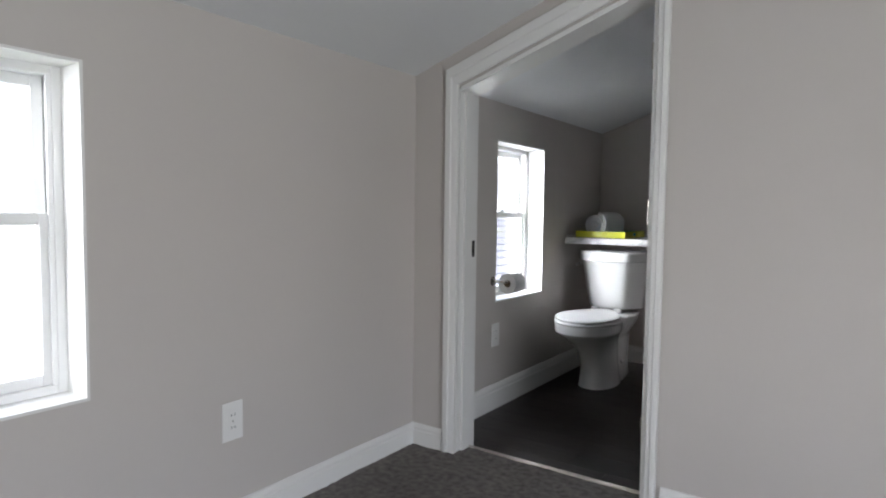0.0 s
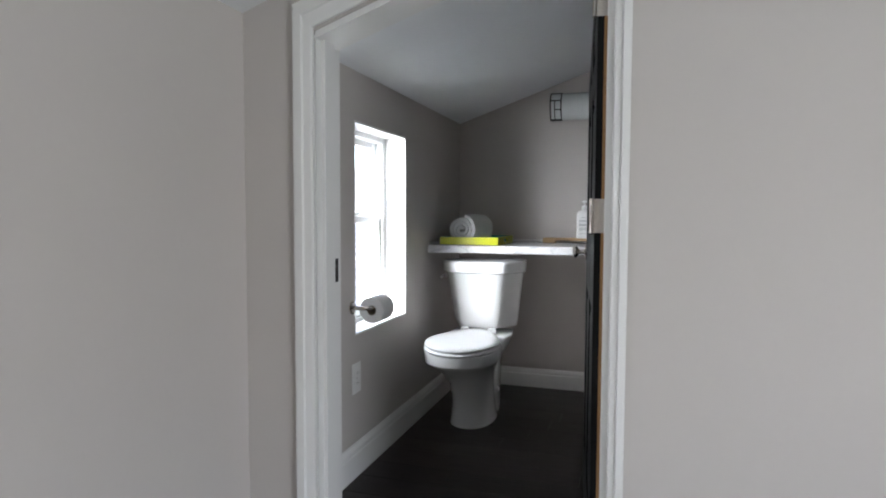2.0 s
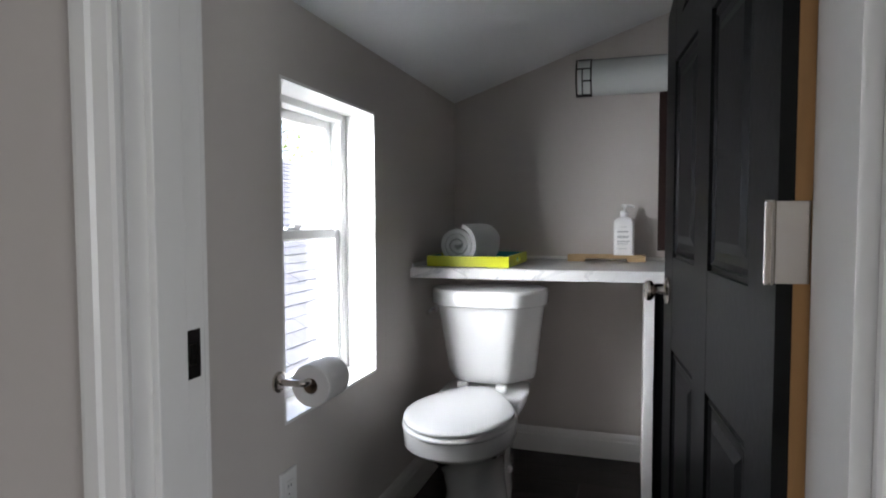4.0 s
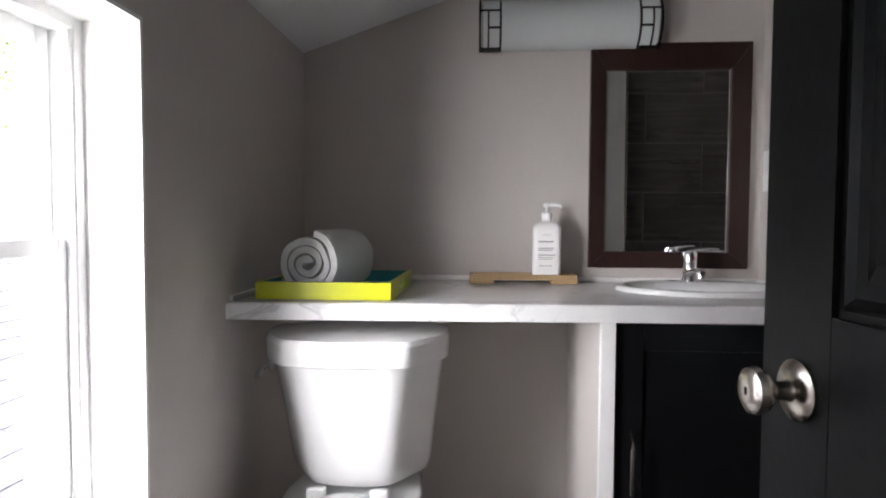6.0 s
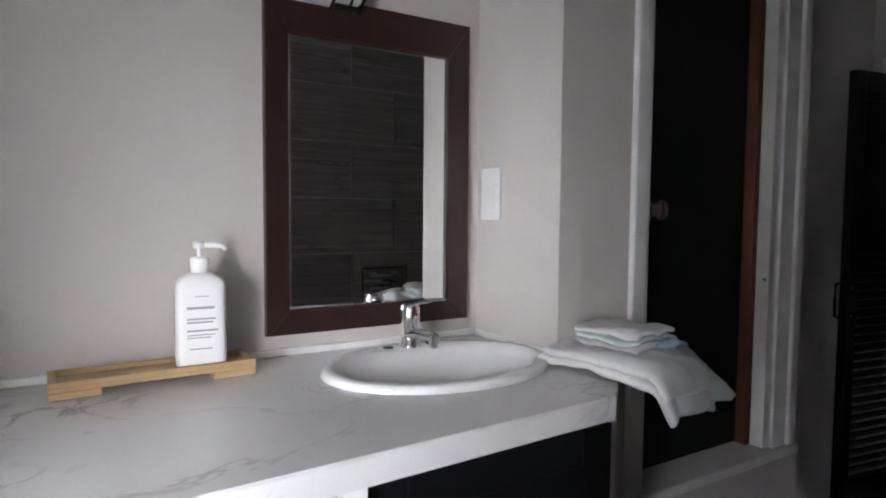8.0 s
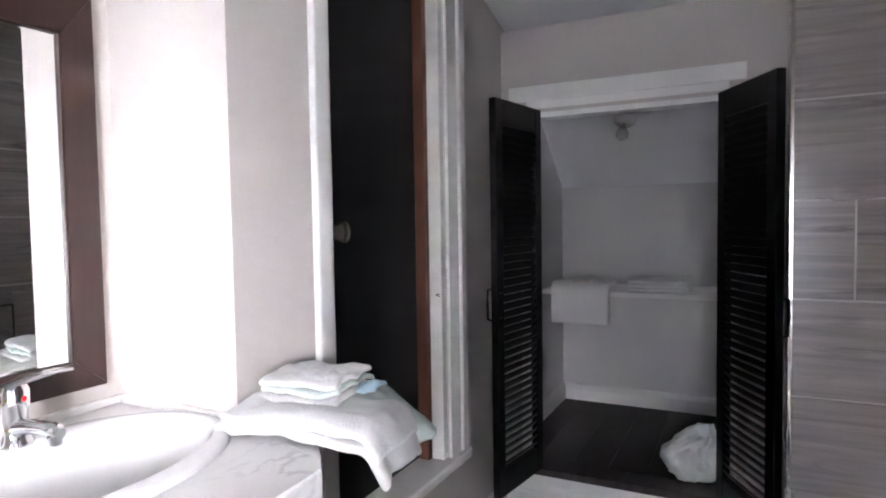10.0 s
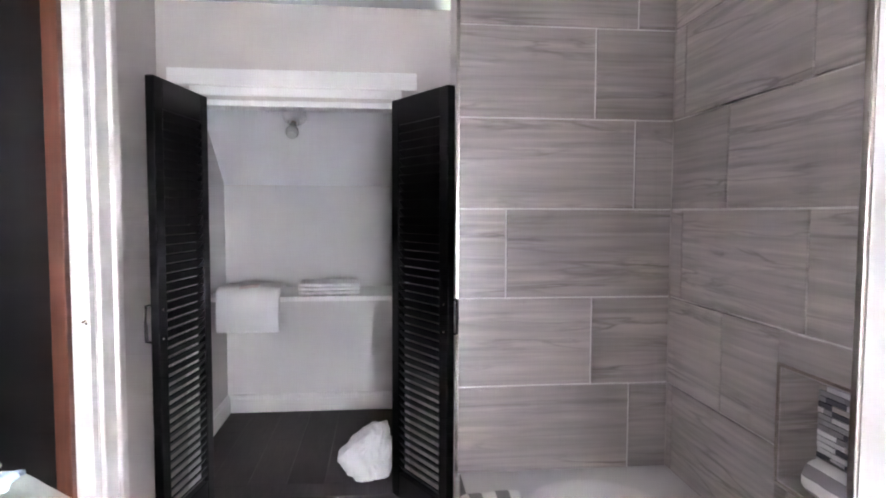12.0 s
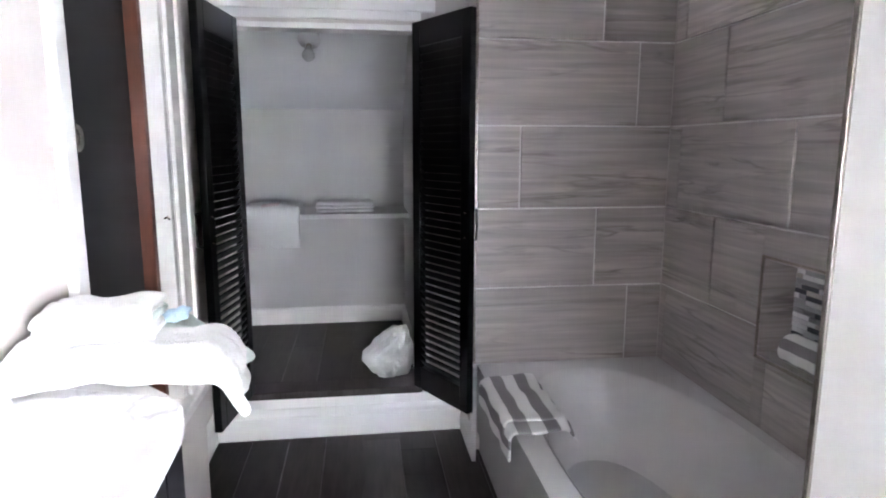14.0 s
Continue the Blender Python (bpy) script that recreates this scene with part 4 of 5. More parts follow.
# ---- toilet ----
wc = thing("toilet", "white two-piece toilet with a closed lid", "toilet")
tcx = -1.575
spec = [(FL, 0.115, 0.190, 3.75), (0.02, 0.110, 0.185, 3.75), (0.12, 0.100, 0.170, 3.74), (0.22, 0.108, 0.180, 3.70), (0.285, 0.128, 0.205, 3.64), (0.335, 0.158, 0.232, 3.575), (0.356, 0.176, 0.246, 3.55), (0.364, 0.181, 0.250, 3.546), (0.408, 0.182, 0.252, 3.545), (0.413, 0.180, 0.250, 3.545)]
part("bowl", loft(bmesh.new(), [oval(tcx, cy, a, b, z, 36, 2.2) for z, a, b, cy in spec]), PORCELAIN, wc, smooth=True)
bm = bmesh.new()
loft(bm, [[Vector((tcx + sx * wd, yy, z)) for sx, yy in ((-1, 3.78), (1, 3.78), (1.05, 3.90), (0.95, 4.04), (-0.95, 4.04), (-1.05, 3.90))] for z, wd in ((FL, 0.095), (0.12, 0.085), (0.28, 0.095), (0.37, 0.15), (0.425, 0.165))])
bmesh.ops.bevel(bm, geom=bm.edges[:], offset=0.014, segments=3, profile=0.5, affect="EDGES")
part("pedestal_back", bm, PORCELAIN, wc, smooth=True)
for nm, z0, z1, g in (("seat", 0.414, 0.433, 0.0), ("seat_lid", 0.4335, 0.453, 0.004)):
    rr = []
    for ins, z in ((0.010, z0), (0.0, z0 + 0.006), (0.0, z1 - 0.007), (0.006, z1 - 0.002), (0.02, z1), (0.09, z1 + 0.004)):
        rr.append([Vector((tcx + (p.x - tcx) * (1 - 0.40 * max(0, (p.y - 3.53) / 0.28) ** 1.2), p.y, p.z)) for p in oval(tcx, 3.555, 0.186 - ins - g, 0.275 - ins - g, z, 40, 2.15, 3.815)])
    part(nm, loft(bmesh.new(), rr), SEAT, wc, smooth=True)
for s in (-1, 1):
    part("hinge_cap", B(tcx + s * 0.075 - 0.022, 3.816, 0.427, tcx + s * 0.075 + 0.022, 3.842, 0.458, 0.006), SEAT, wc, smooth=True)
    part("bolt_cap", lathe(bmesh.new(), [(0.002, 0.0), (0.014, 0.0), (0.014, 0.008), (0.009, 0.014), (0.002, 0.016)], pose(tcx + s * 0.094, 3.87, 0.12, 0, 90 * s), 14), PORCELAIN, wc, smooth=True)


def tank_ring(w, y0, y1, z):
    """Plan of the tank: flat front with wide slanted corners, softly rounded."""
    h, c = w / 2, 0.078
    pts = [(-h, y1), (-h, y0 + 0.135), (-h + c, y0 + 0.012), (0, y0), (h - c, y0 + 0.012), (h, y0 + 0.135), (h, y1)]
    for k, cut in ((0, 0.30), (1, 0.25)):
        out = []
        for i, p in enumerate(pts):
            a, b = Vector(pts[i - 1]), Vector(pts[(i + 1) % len(pts)])
            p = Vector(p)
            out += [tuple(p.lerp(a, cut * (0.5 if k == 0 else 1))), tuple(p.lerp(b, cut * (0.5 if k == 0 else 1)))]
        pts = out
    return [Vector((tcx + x, y, z)) for x, y in pts]


part("tank", loft(bmesh.new(), [tank_ring(w, y0, 4.045, z) for z, w, y0 in ((0.442, 0.30, 3.88), (0.452, 0.345, 3.850), (0.48, 0.362, 3.835), (0.60, 0.388, 3.815), (0.750, 0.428, 3.790))]), PORCELAIN, wc, smooth=True)
part("tank_lid", loft(bmesh.new(), [tank_ring(w, y0, 4.055, z) for z, w, y0 in ((0.7505, 0.440, 3.780), (0.755, 0.456, 3.770), (0.803, 0.458, 3.768), (0.814, 0.448, 3.775), (0.819, 0.40, 3.80))]), PORCELAIN, wc, smooth=True)
bm = lathe(bmesh.new(), [(0.002, 0), (0.014, 0), (0.014, 0.006), (0.007, 0.012), (0.002, 0.014)], pose(tcx - 0.207, 3.91, 0.725, 0, -90), 16)
tube(bm, [(tcx - 0.221, 3.91, 0.725), (tcx - 0.225, 3.885, 0.721), (tcx - 0.223, 3.845, 0.714)], [0.006, 0.0065, 0.008])
part("flush_lever", bm, CHROME, wc, "chrome lever", smooth=True)
sv = thing("stop_valve", "chrome stop valve with supply hose behind the toilet", "valve")
bm = tube(bmesh.new(), [(-1.795, YB - 0.003, 0.14), (-1.795, 4.36, 0.14)], 0.009)
lathe(bm, [(0.002, 0), (0.028, 0), (0.026, 0.005), (0.011, 0.008), (0.011, 0.012)], pose(-1.795, YB - 0.002, 0.14, 90), 18)
part("body", bm, CHROME, sv, smooth=True)
part("handle", lathe(bmesh.new(), [(0.004, 0), (0.017, 0.002), (0.019, 0.010), (0.012, 0.016), (0.003, 0.017)], pose(-1.795, 4.36, 0.14, 90), 16), CHROME, sv, smooth=True)
part("hose", tube(bmesh.new(), [(-1.795, 4.37, 0.148), (-1.80, 4.36, 0.24), (-1.76, 4.22, 0.36), (-1.66, 4.02, 0.45)], 0.006), NICKEL, sv, smooth=True)

# ---- tissue roll on its holder ----
tp = thing("tissue_holder", "brushed nickel tissue holder arm on the wall", "holder")
zt, yt = 0.688, 2.882
part("rosette", lathe(bmesh.new(), [(0.003, 0), (0.026, 0), (0.026, 0.006), (0.020, 0.010), (0.010, 0.012), (0.003, 0.012)], pose(XW + 0.0005, yt, zt, 0, 90), 24), NICKEL, tp, smooth=True)
part("arm", tube(bmesh.new(), [(XW + 0.01, yt, zt), (XW + 0.05, yt, zt), (XW + 0.066, yt + 0.003, zt), (XW + 0.074, yt + 0.013, zt), (XW + 0.076, yt + 0.03, zt), (XW + 0.076, yt + 0.15, zt)], 0.0085, 14), NICKEL, tp, smooth=True)
roll = thing("tissue_roll", "white tissue roll on the nickel arm", "tissue roll", m=pose(XW + 0.076, yt + 0.022, zt - 0.010, -90))
part("paper", loft(bmesh.new(), [[Vector((r * math.cos(2 * math.pi * i / 40), r * math.sin(2 * math.pi * i / 40), z)) for i in range(40)] for r, z in ((0.020, 0.0), (0.050, 0.0), (0.0525, 0.002), (0.0525, 0.108), (0.050, 0.110), (0.020, 0.110))], False, False), PAPER, roll, smooth=True)
part("core", loft(bmesh.new(), [[Vector((r * math.cos(2 * math.pi * i / 24), r * math.sin(2 * math.pi * i / 24), z)) for i in range(24)] for r, z in ((0.0195, 0.001), (0.0195, 0.109), (0.0185, 0.109), (0.0185, 0.001))], False, False), CARD, roll, smooth=True)


# ---- outlets and switch ----
def outlet(name, label, m, switch=False):
    """A wall plate in its local xz plane, facing -y."""
    ob = thing(name, label, "switch" if switch else "outlet", m=m)
    part("plate", B(-0.038, -0.006, -0.062, 0.038, 0, 0.062, 0.003), PLATE, ob)
    if switch:
        part("rocker", prism(bmesh.new(), [(-0.017, -0.0062, -0.034), (-0.017, -0.0085, -0.034), (-0.017, -0.0065, 0.034), (-0.017, -0.0062, 0.034)], (0.034, 0, 0)), PLATE, ob)
    else:
        for z in (-0.020, 0.020):
            r = part("receptacle", B(-0.0165, -0.0078, z - 0.014, 0.0165, -0.0062, z + 0.014, 0.0007), PLATE, ob)
            for x in (-0.006, 0.006):
                part("slot", B(x - 0.001, -0.0082, z - 0.003, x + 0.001, -0.0076, z + 0.005), DARK, r)
        part("screw", lathe(bmesh.new(), [(0.0003, 0), (0.003, 0), (0.002, 0.001), (0.0003, 0.001)], pose(0, -0.006, 0, 90), 8), NICKEL, ob)


outlet("wall_outlet", "white duplex outlet low on the bedroom wall", pose(XW + 0.0005, 1.265, 0.383, 0, 0, 90))
outlet("wall_outlet", "white duplex outlet below the bathroom window", pose(XW + 0.0005, 2.915, 0.395, 0, 0, 90))
outlet("wall_outlet", "white duplex outlet beside the doorway", pose(-0.12, 2.1995, 0.383))
outlet("wall_switch", "white rocker switch beside the mirror", pose(-0.4005, 4.358, 1.245, 0, 0, -90), True)

# ---- vanity and counter ----
CF, CT = 3.828, 0.897
SX, SY, SA, SB = -0.653, 4.178, 0.238, 0.176   # basin
ct = thing("countertop", "white marble-look laminate counter with grey veins", "countertop")
outl = [(XW + 0.001, CF - 0.026), (-0.500, CF + 0.036), (-0.474, CF + 0.056), (-0.402, YD - 0.004), (-0.402, YB - 0.001), (XW + 0.001, YB - 0.001)]
bm = bmesh.new()
n = 72
hole = [Vector((SX + (SA - 0.018) * math.cos(2 * math.pi * i / n), SY + (SB - 0.018) * math.sin(2 * math.pi * i / n), CT)) for i in range(n)]
# the outline sampled by angle about the basin, so that the top is one clean ring of faces
def hit_outline(a):
    d = Vector((math.cos(a), math.sin(a)))
    best = None
    for (x0, y0), (x1, y1) in zip(outl, outl[1:] + outl[:1]):
        ex, ey = x1 - x0, y1 - y0
        den = d.x * ey - d.y * ex
        if abs(den) > 1e-9:
            tt = ((x0 - SX) * ey - (y0 - SY) * ex) / den
            uu = ((x0 - SX) * d.y - (y0 - SY) * d.x) / den
            if tt > 0 and -1e-6 <= uu <= 1 + 1e-6 and (best is None or tt < best):
                best = tt
    return Vector((SX + d.x * best, SY + d.y * best, CT))


angs = sorted({round(2 * math.pi * i / n, 6) for i in range(n)} | {round(math.atan2(y - SY, x - SX) % (2 * math.pi), 6) for x, y in outl})
rim = [hit_outline(a) for a in angs]
inn = [Vector((SX + (SA - 0.018) * math.cos(a), SY + (SB - 0.018) * math.sin(a), CT)) for a in angs]
dn = Vector((0, 0, -0.040))
loft(bm, [inn, [a.lerp(b, 0.985) for a, b in zip(inn, rim)], [p + Vector((0, 0, -0.004)) for p in rim], [p + dn for p in rim], [p + dn for p in inn], inn], False, False)
bmesh.ops.remove_doubles(bm, verts=bm.verts[:], dist=1e-6)
part("slab", bm, MARBLE, ct)
part("end_piece", prism(bmesh.new(), [(-0.4733, CF + 0.0566, CT - 0.040), (-0.235, YD - 0.003, CT - 0.040), (-0.4012, YD - 0.003, CT - 0.040)], (0, 0, 0.0398)), MARBLE, ct)

van = thing("vanity_cabinet", "black vanity cabinet with white end panels", "cabinet")
# wall colour stands in for shade; the lamp lights this side too strongly
part("end_panel", B(-0.990, 3.8665, FL, -0.957, YB - 0.003, 0.856, 0.002), WALL, van, "end panel in the wall colour, darkened to look shaded")
part("front_strip", B(-0.992, 3.850, 0.07, -0.957, 3.866, 0.856, 0.002), TRIM, van, "white front strip")
part("end_panel", B(-0.503, 3.902, FL, -0.455, YD - 0.003, 0.856, 0.002), TRIM, van, "white end panel")
bm = B(-0.957, 3.89, 0.07, -0.503, YB - 0.003, 0.70)
box(bm, -0.957, 3.89, 0.70, -0.503, 3.905, 0.856)
part("body", bm, BLACKSATIN, van)
part("toe_kick", B(-0.995, 3.85, FL, -0.503, 3.8655, 0.068, 0.004), TRIM, van, "white toe board")
bm = bmesh.new()
x0, x1, z0, z1, f = -0.952, -0.506, 0.078, 0.852, 0.062
for a in ((x0, z0, x0 + f, z1), (x1 - f, z0, x1, z1), (x0 + f, z1 - f, x1 - f, z1), (x0 + f, z0, x1 - f, z0 + f)):
    box(bm, a[0], 3.866, a[1], a[2], 3.8895, a[3], 0.0025)
box(bm, x0 + f - 0.002, 3.874, z0 + f - 0.002, x1 - f + 0.002, 3.886, z1 - f + 0.002)
dr = part("cabinet_door", bm, BLACKSATIN, van)
part("handle", tube(bmesh.new(), [(-0.918, 3.866, 0.46), (-0.918, 3.838, 0.463), (-0.918, 3.836, 0.50), (-0.918, 3.836, 0.57), (-0.918, 3.838, 0.602), (-0.918, 3.866, 0.605)], 0.0055), NICKEL, dr, "nickel bar pull", smooth=True)

sk = thing("sink_basin", "white oval drop-in sink with a raised rim", "sink")
rings = []
for k, z, dy in ((1.0, 0.0005, 0), (1.0, 0.006, 0), (0.985, 0.012, 0), (0.955, 0.015, 0), (0.90, 0.014, -0.002), (0.84, 0.008, -0.012), (0.80, -0.006, -0.018), (0.74, -0.05, -0.020), (0.60, -0.11, -0.02), (0.36, -0.138, -0.02), (0.10, -0.142, -0.02)):
    kb = k if k > 0.92 else k * 0.93
    rings.append([Vector((SX + SA * k * math.cos(2 * math.pi * i / 64), SY + dy + SB * kb * math.sin(2 * math.pi * i / 64), CT + z)) for i in range(64)])
part("bowl", loft(bmesh.new(), rings, cap0=False), PORCELAIN, sk, smooth=True)
part("drain", lathe(bmesh.new(), [(0.002, 0), (0.021, 0), (0.02, 0.003), (0.006, 0.004), (0.002, 0.004)], pose(SX, SY - 0.02, CT - 0.1415), 18), CHROME, sk)
part("overflow", lathe(bmesh.new(), [(0.0005, 0), (0.009, 0), (0.0085, 0.002), (0.0005, 0.002)], pose(SX, SY - 0.02 - SB * 0.655, CT - 0.06, -75), 14), CHROME, sk)
FX, FY = -0.645, 4.318
for dx in (-0.052, 0.052):
    part("tap_hole", lathe(bmesh.new(), [(0.0005, 0), (0.012, 0), (0.012, 0.0012), (0.0005, 0.0012)], pose(FX + dx, FY, CT + 0.0142), 16), DARK, sk, "open dark tap hole")

fa = thing("faucet", "chrome single-lever basin faucet", "faucet")
part("body", lathe(bmesh.new(), [(0.025, CT + 0.013), (0.025, CT + 0.018), (0.021, CT + 0.024), (0.019, CT + 0.05), (0.021, CT + 0.070), (0.022, CT + 0.095), (0.018, CT + 0.104), (0.006, CT + 0.107)], pose(FX, FY, 0), 28), CHROME, fa, smooth=True)
bm = bmesh.new()
loft(bm, [[Vector((FX + w * math.cos(a), y, z + h * math.sin(a))) for a in [2 * math.pi * i / 18 for i in range(18)]] for y, z, w, h in ((FY - 0.01, CT + 0.038, 0.015, 0.015), (FY - 0.04, CT + 0.046, 0.013, 0.011), (FY - 0.08, CT + 0.050, 0.012, 0.009), (FY - 0.105, CT + 0.049, 0.011, 0.010), (FY - 0.112, CT + 0.046, 0.008, 0.008))])
sp = part("spout", bm, CHROME, fa, smooth=True)
part("aerator", lathe(bmesh.new(), [(0.009, 0), (0.010, 0.002), (0.010, 0.014), (0.009, 0.016)], pose(FX, FY - 0.100, CT + 0.028), 16), CHROME, sp)
bm = bmesh.new()
loft(bm, [[Vector((FX + x + w * math.cos(a) * 0.3, FY + y + w * math.cos(a), z + h * math.sin(a))) for a in [2 * math.pi * i / 14 for i in range(14)]] for x, y, z, w, h in ((-0.012, 0.0, CT + 0.100, 0.016, 0.006), (0.02, -0.006, CT + 0.109, 0.014, 0.006), (0.055, -0.014, CT + 0.113, 0.010, 0.004), (0.078, -0.02, CT + 0.112, 0.006, 0.003))])
part("lever", bm, CHROME, fa, smooth=True)
part("temperature_mark", lathe(bmesh.new(), [(0.0003, 0), (0.004, 0), (0.0003, 0.001)], pose(FX + 0.004, FY - 0.0215, CT + 0.084, 90), 10), RED, fa, "red temperature dot")

# ---- mirror ----
mi = thing("mirror", "framed wall mirror with a wide dark mahogany frame", "mirror")
mx0, mx1, mz0, mz1 = -0.932, -0.442, 0.943, 1.644
ix0, ix1, iz0, iz1 = -0.884, -0.503, 0.994, 1.562
for nm, pts in (("frame_bottom", ((mx0, mz0), (mx1, mz0), (ix1, iz0), (ix0, iz0))), ("frame_top", ((mx0, mz1), (ix0, iz1), (ix1, iz1), (mx1, mz1))), ("frame_side", ((mx0, mz0), (ix0, iz0), (ix0, iz1), (mx0, mz1))), ("frame_side", ((mx1, mz0), (mx1, mz1), (ix1, iz1), (ix1, iz0)))):
    bm = prism(bmesh.new(), [(x, YB - 0.022, z) for x, z in pts], (0, 0.020, 0))
    bmesh.ops.bevel(bm, geom=[e for e in bm.edges if all(v.co.y < YB - 0.021 for v in e.verts)], offset=0.002, segments=2, affect="EDGES")
    part(nm, bm, MAHOGANY, mi)
rr = [[(ix0 - 0.004 + k, y, iz0 - 0.004 + k), (ix1 + 0.004 - k, y, iz0 - 0.004 + k), (ix1 + 0.004 - k, y, iz1 + 0.004 - k), (ix0 - 0.004 + k, y, iz1 + 0.004 - k)] for k, y in ((0, YB - 0.006), (0, YB - 0.0131), (0.010, YB - 0.0135))]
part("glass", loft(bmesh.new(), rr), MIRROR, mi, "bevelled mirror glass")

# ---- vanity light ----
vl = thing("vanity_light", "unlit frosted glass bar light with dark iron ends", "wall light")
lx0, lx1, lz0, lz1 = -1.283, -0.728, 1.622, 1.787
ly = YB - 0.001
part("backplate", B(lx0 + 0.01, ly - 0.012, lz0 + 0.01, lx1 - 0.01, ly, lz1 - 0.01, 0.002), IRON, vl)


def bowed(x0, x1, z0, z1, lift, nseg=14):
    rings = []
    for x in (x0, x1):
        r = []
        for i in range(nseg + 1):
            q = i / nseg
            r.append(Vector((x, ly - 0.02 - lift - 0.058 * math.sin(math.pi * q) ** 0.55, z0 + (z1 - z0) * q)))
        r += [Vector((x, ly - 0.013, z1)), Vector((x, ly - 0.013, z0))]
        rings.append(r)
    return loft(bmesh.new(), rings)


part("shade", bowed(lx0 + 0.012, lx1 - 0.012, lz0 + 0.003, lz1 - 0.003, 0.0), FROST, vl, "milky frosted glass", smooth=True)
for x0, x1, d in ((lx0, lx0 + 0.070, 1), (lx1 - 0.070, lx1, -1)):
    q = lambda u: x0 + (x1 - x0) * (u if d > 0 else 1 - u)
    seg = [(0, 0.10, 0, 1), (0.90, 1.0, 0, 1), (0.10, 0.90, 0.0, 0.05), (0.10, 0.90, 0.95, 1), (0.10, 0.90, 0.66, 0.70), (0.38, 0.46, 0.05, 0.66), (0.46, 0.90, 0.34, 0.38)]
    for u0, u1, v0, v1 in seg:
        rings = []
        for u in (u0, u1):
            r = []
            for i in range(9):
                v = v0 + (v1 - v0) * i / 8
                r.append(Vector((q(u), ly - 0.0215 - 0.058 * math.sin(math.pi * min(1, max(0, v))) ** 0.55, lz0 + (lz1 - lz0) * v)))
            r += [p + Vector((0, 0.005, 0)) for p in r[::-1]]
            rings.append(r)
        part("end_bar", loft(bmesh.new(), rings), IRON, vl)

# ---- vent grille high on the wall ----
vg = thing("wall_vent", "white louvred vent grille high on the wall", "vent")
vx0, vx1, vz0, vz1 = -0.70, -0.46, 1.822, 2.0
part("frame", B(vx0, YB - 0.010, vz0, vx1, YB - 0.001, vz1, 0.003), TRIM, vg)
part("recess", B(vx0 + 0.025, YB - 0.0112, vz0 + 0.025, vx1 - 0.025, YB - 0.0095, vz1 - 0.025), DARK, vg)
for i in range(12):
    x = vx0 + 0.03 + i * 0.0165
    part("slat", B(x, YB - 0.014, vz0 + 0.025, x + 0.008, YB - 0.0113, vz1 - 0.025), TRIM, vg)

# ---- things on the counter ----
tr = thing("lacquer_tray", "chartreuse lacquer tray with a teal inside", "tray", m=pose(-1.806, 3.860, CT + 0.001))
TW, TD, TH, tt = 0.328, 0.40, 0.042, 0.010
part("bottom", B(tt, tt, 0.0, TW - tt, TD - tt, 0.008), TEAL, tr, "teal inside bottom")
part("front_side", B(0, 0, 0, TW, tt, TH, 0.0015), YELLOW, tr)
part("back_side", B(0, TD - tt, 0, TW, TD, TH, 0.0015), YELLOW, tr)
for x in (0, TW - tt):
    bm = bmesh.new()
    h0, h1 = TD / 2 - 0.045, TD / 2 + 0.045
    for a in ((tt, h0, 0, TH), (h1, TD - tt, 0, TH), (h0, h1, 0, 0.012), (h0, h1, 0.030, TH)):
        box(bm, x, a[0], a[2], x + tt, a[1], a[3])
    part("handle_side", bm, YELLOW, tr, "side with a cut-out grip")
for a in ((tt, TD - tt - 0.002, TW - tt, TD - tt), (tt, tt, TW - tt, tt + 0.002), (TW - tt - 0.002, tt + 0.003, TW - tt, TD / 2 - 0.046), (TW - tt - 0.002, TD / 2 + 0.046, TW - tt, TD - tt - 0.003), (tt, tt + 0.003, tt + 0.002, TD / 2 - 0.046), (tt, TD / 2 + 0.046, tt + 0.002, TD - tt - 0.003)):
    part("lining", B(a[0], a[1], 0.008, a[2], a[3], TH - 0.001), TEAL, tr, "teal lining")

ro = thing("rolled_towel", "thick white towel rolled up on the tray", "towel", m=pose(-1.700, 3.925, CT + 0.012 + 0.070, 0, 0, -14))
bm = bmesh.new()
turns, n, th = 3.15, 120, 0.0175
path = []
for i in range(n + 1):
    a = i / n * turns * 2 * math.pi
    r = 0.010 + 0.0215 * a / (2 * math.pi)
    path.append((r * math.cos(a + 0.4) * 1.12 * (1 + 0.03 * math.sin(2.3 * a)), r * math.sin(a + 0.4) * (1 + 0.03 * math.sin(1.7 * a + 1))))
prof = []
for side in (1, -1):
    rows = []
    for i, (x, z) in enumerate(path):
        x2, z2 = path[min(i + 1, n)]
        x1, z1 = path[max(i - 1, 0)]
        tx, tz = x2 - x1, z2 - z1
        ll = math.hypot(tx, tz) or 1
        rows.append((x - side * tz / ll * th * 0.5, z + side * tx / ll * th * 0.5))
    prof.append(rows if side > 0 else rows[::-1])
ring = prof[0] + prof[1]
rr = []
for k, y in enumerate((0.0, 0.008, 0.04, 0.08, 0.12, 0.16, 0.202, 0.21)):
    s = 0.97 if k in (0, 7) else 1.0
    rr.append([Vector((x * s, y + 0.006 * noise.noise(Vector((x * 20, z * 20, k))), z * s)) + wobble((x, y, z), 0.05, 0.003) for x, z in ring])
vs = [[bm.verts.new(p) for p in r] for r in rr]
m2 = len(ring)
for a, b in zip(vs, vs[1:]):
    for i in range(m2):
        bm.faces.new((a[i], a[(i + 1) % m2], b[(i + 1) % m2], b[i]))
for r in (vs[0], vs[-1]):
    for i in range(n):
        bm.faces.new((r[i], r[i + 1], r[m2 - 2 - i], r[m2 - 1 - i]))
part("roll", bm, TOWEL, ro, smooth=True)
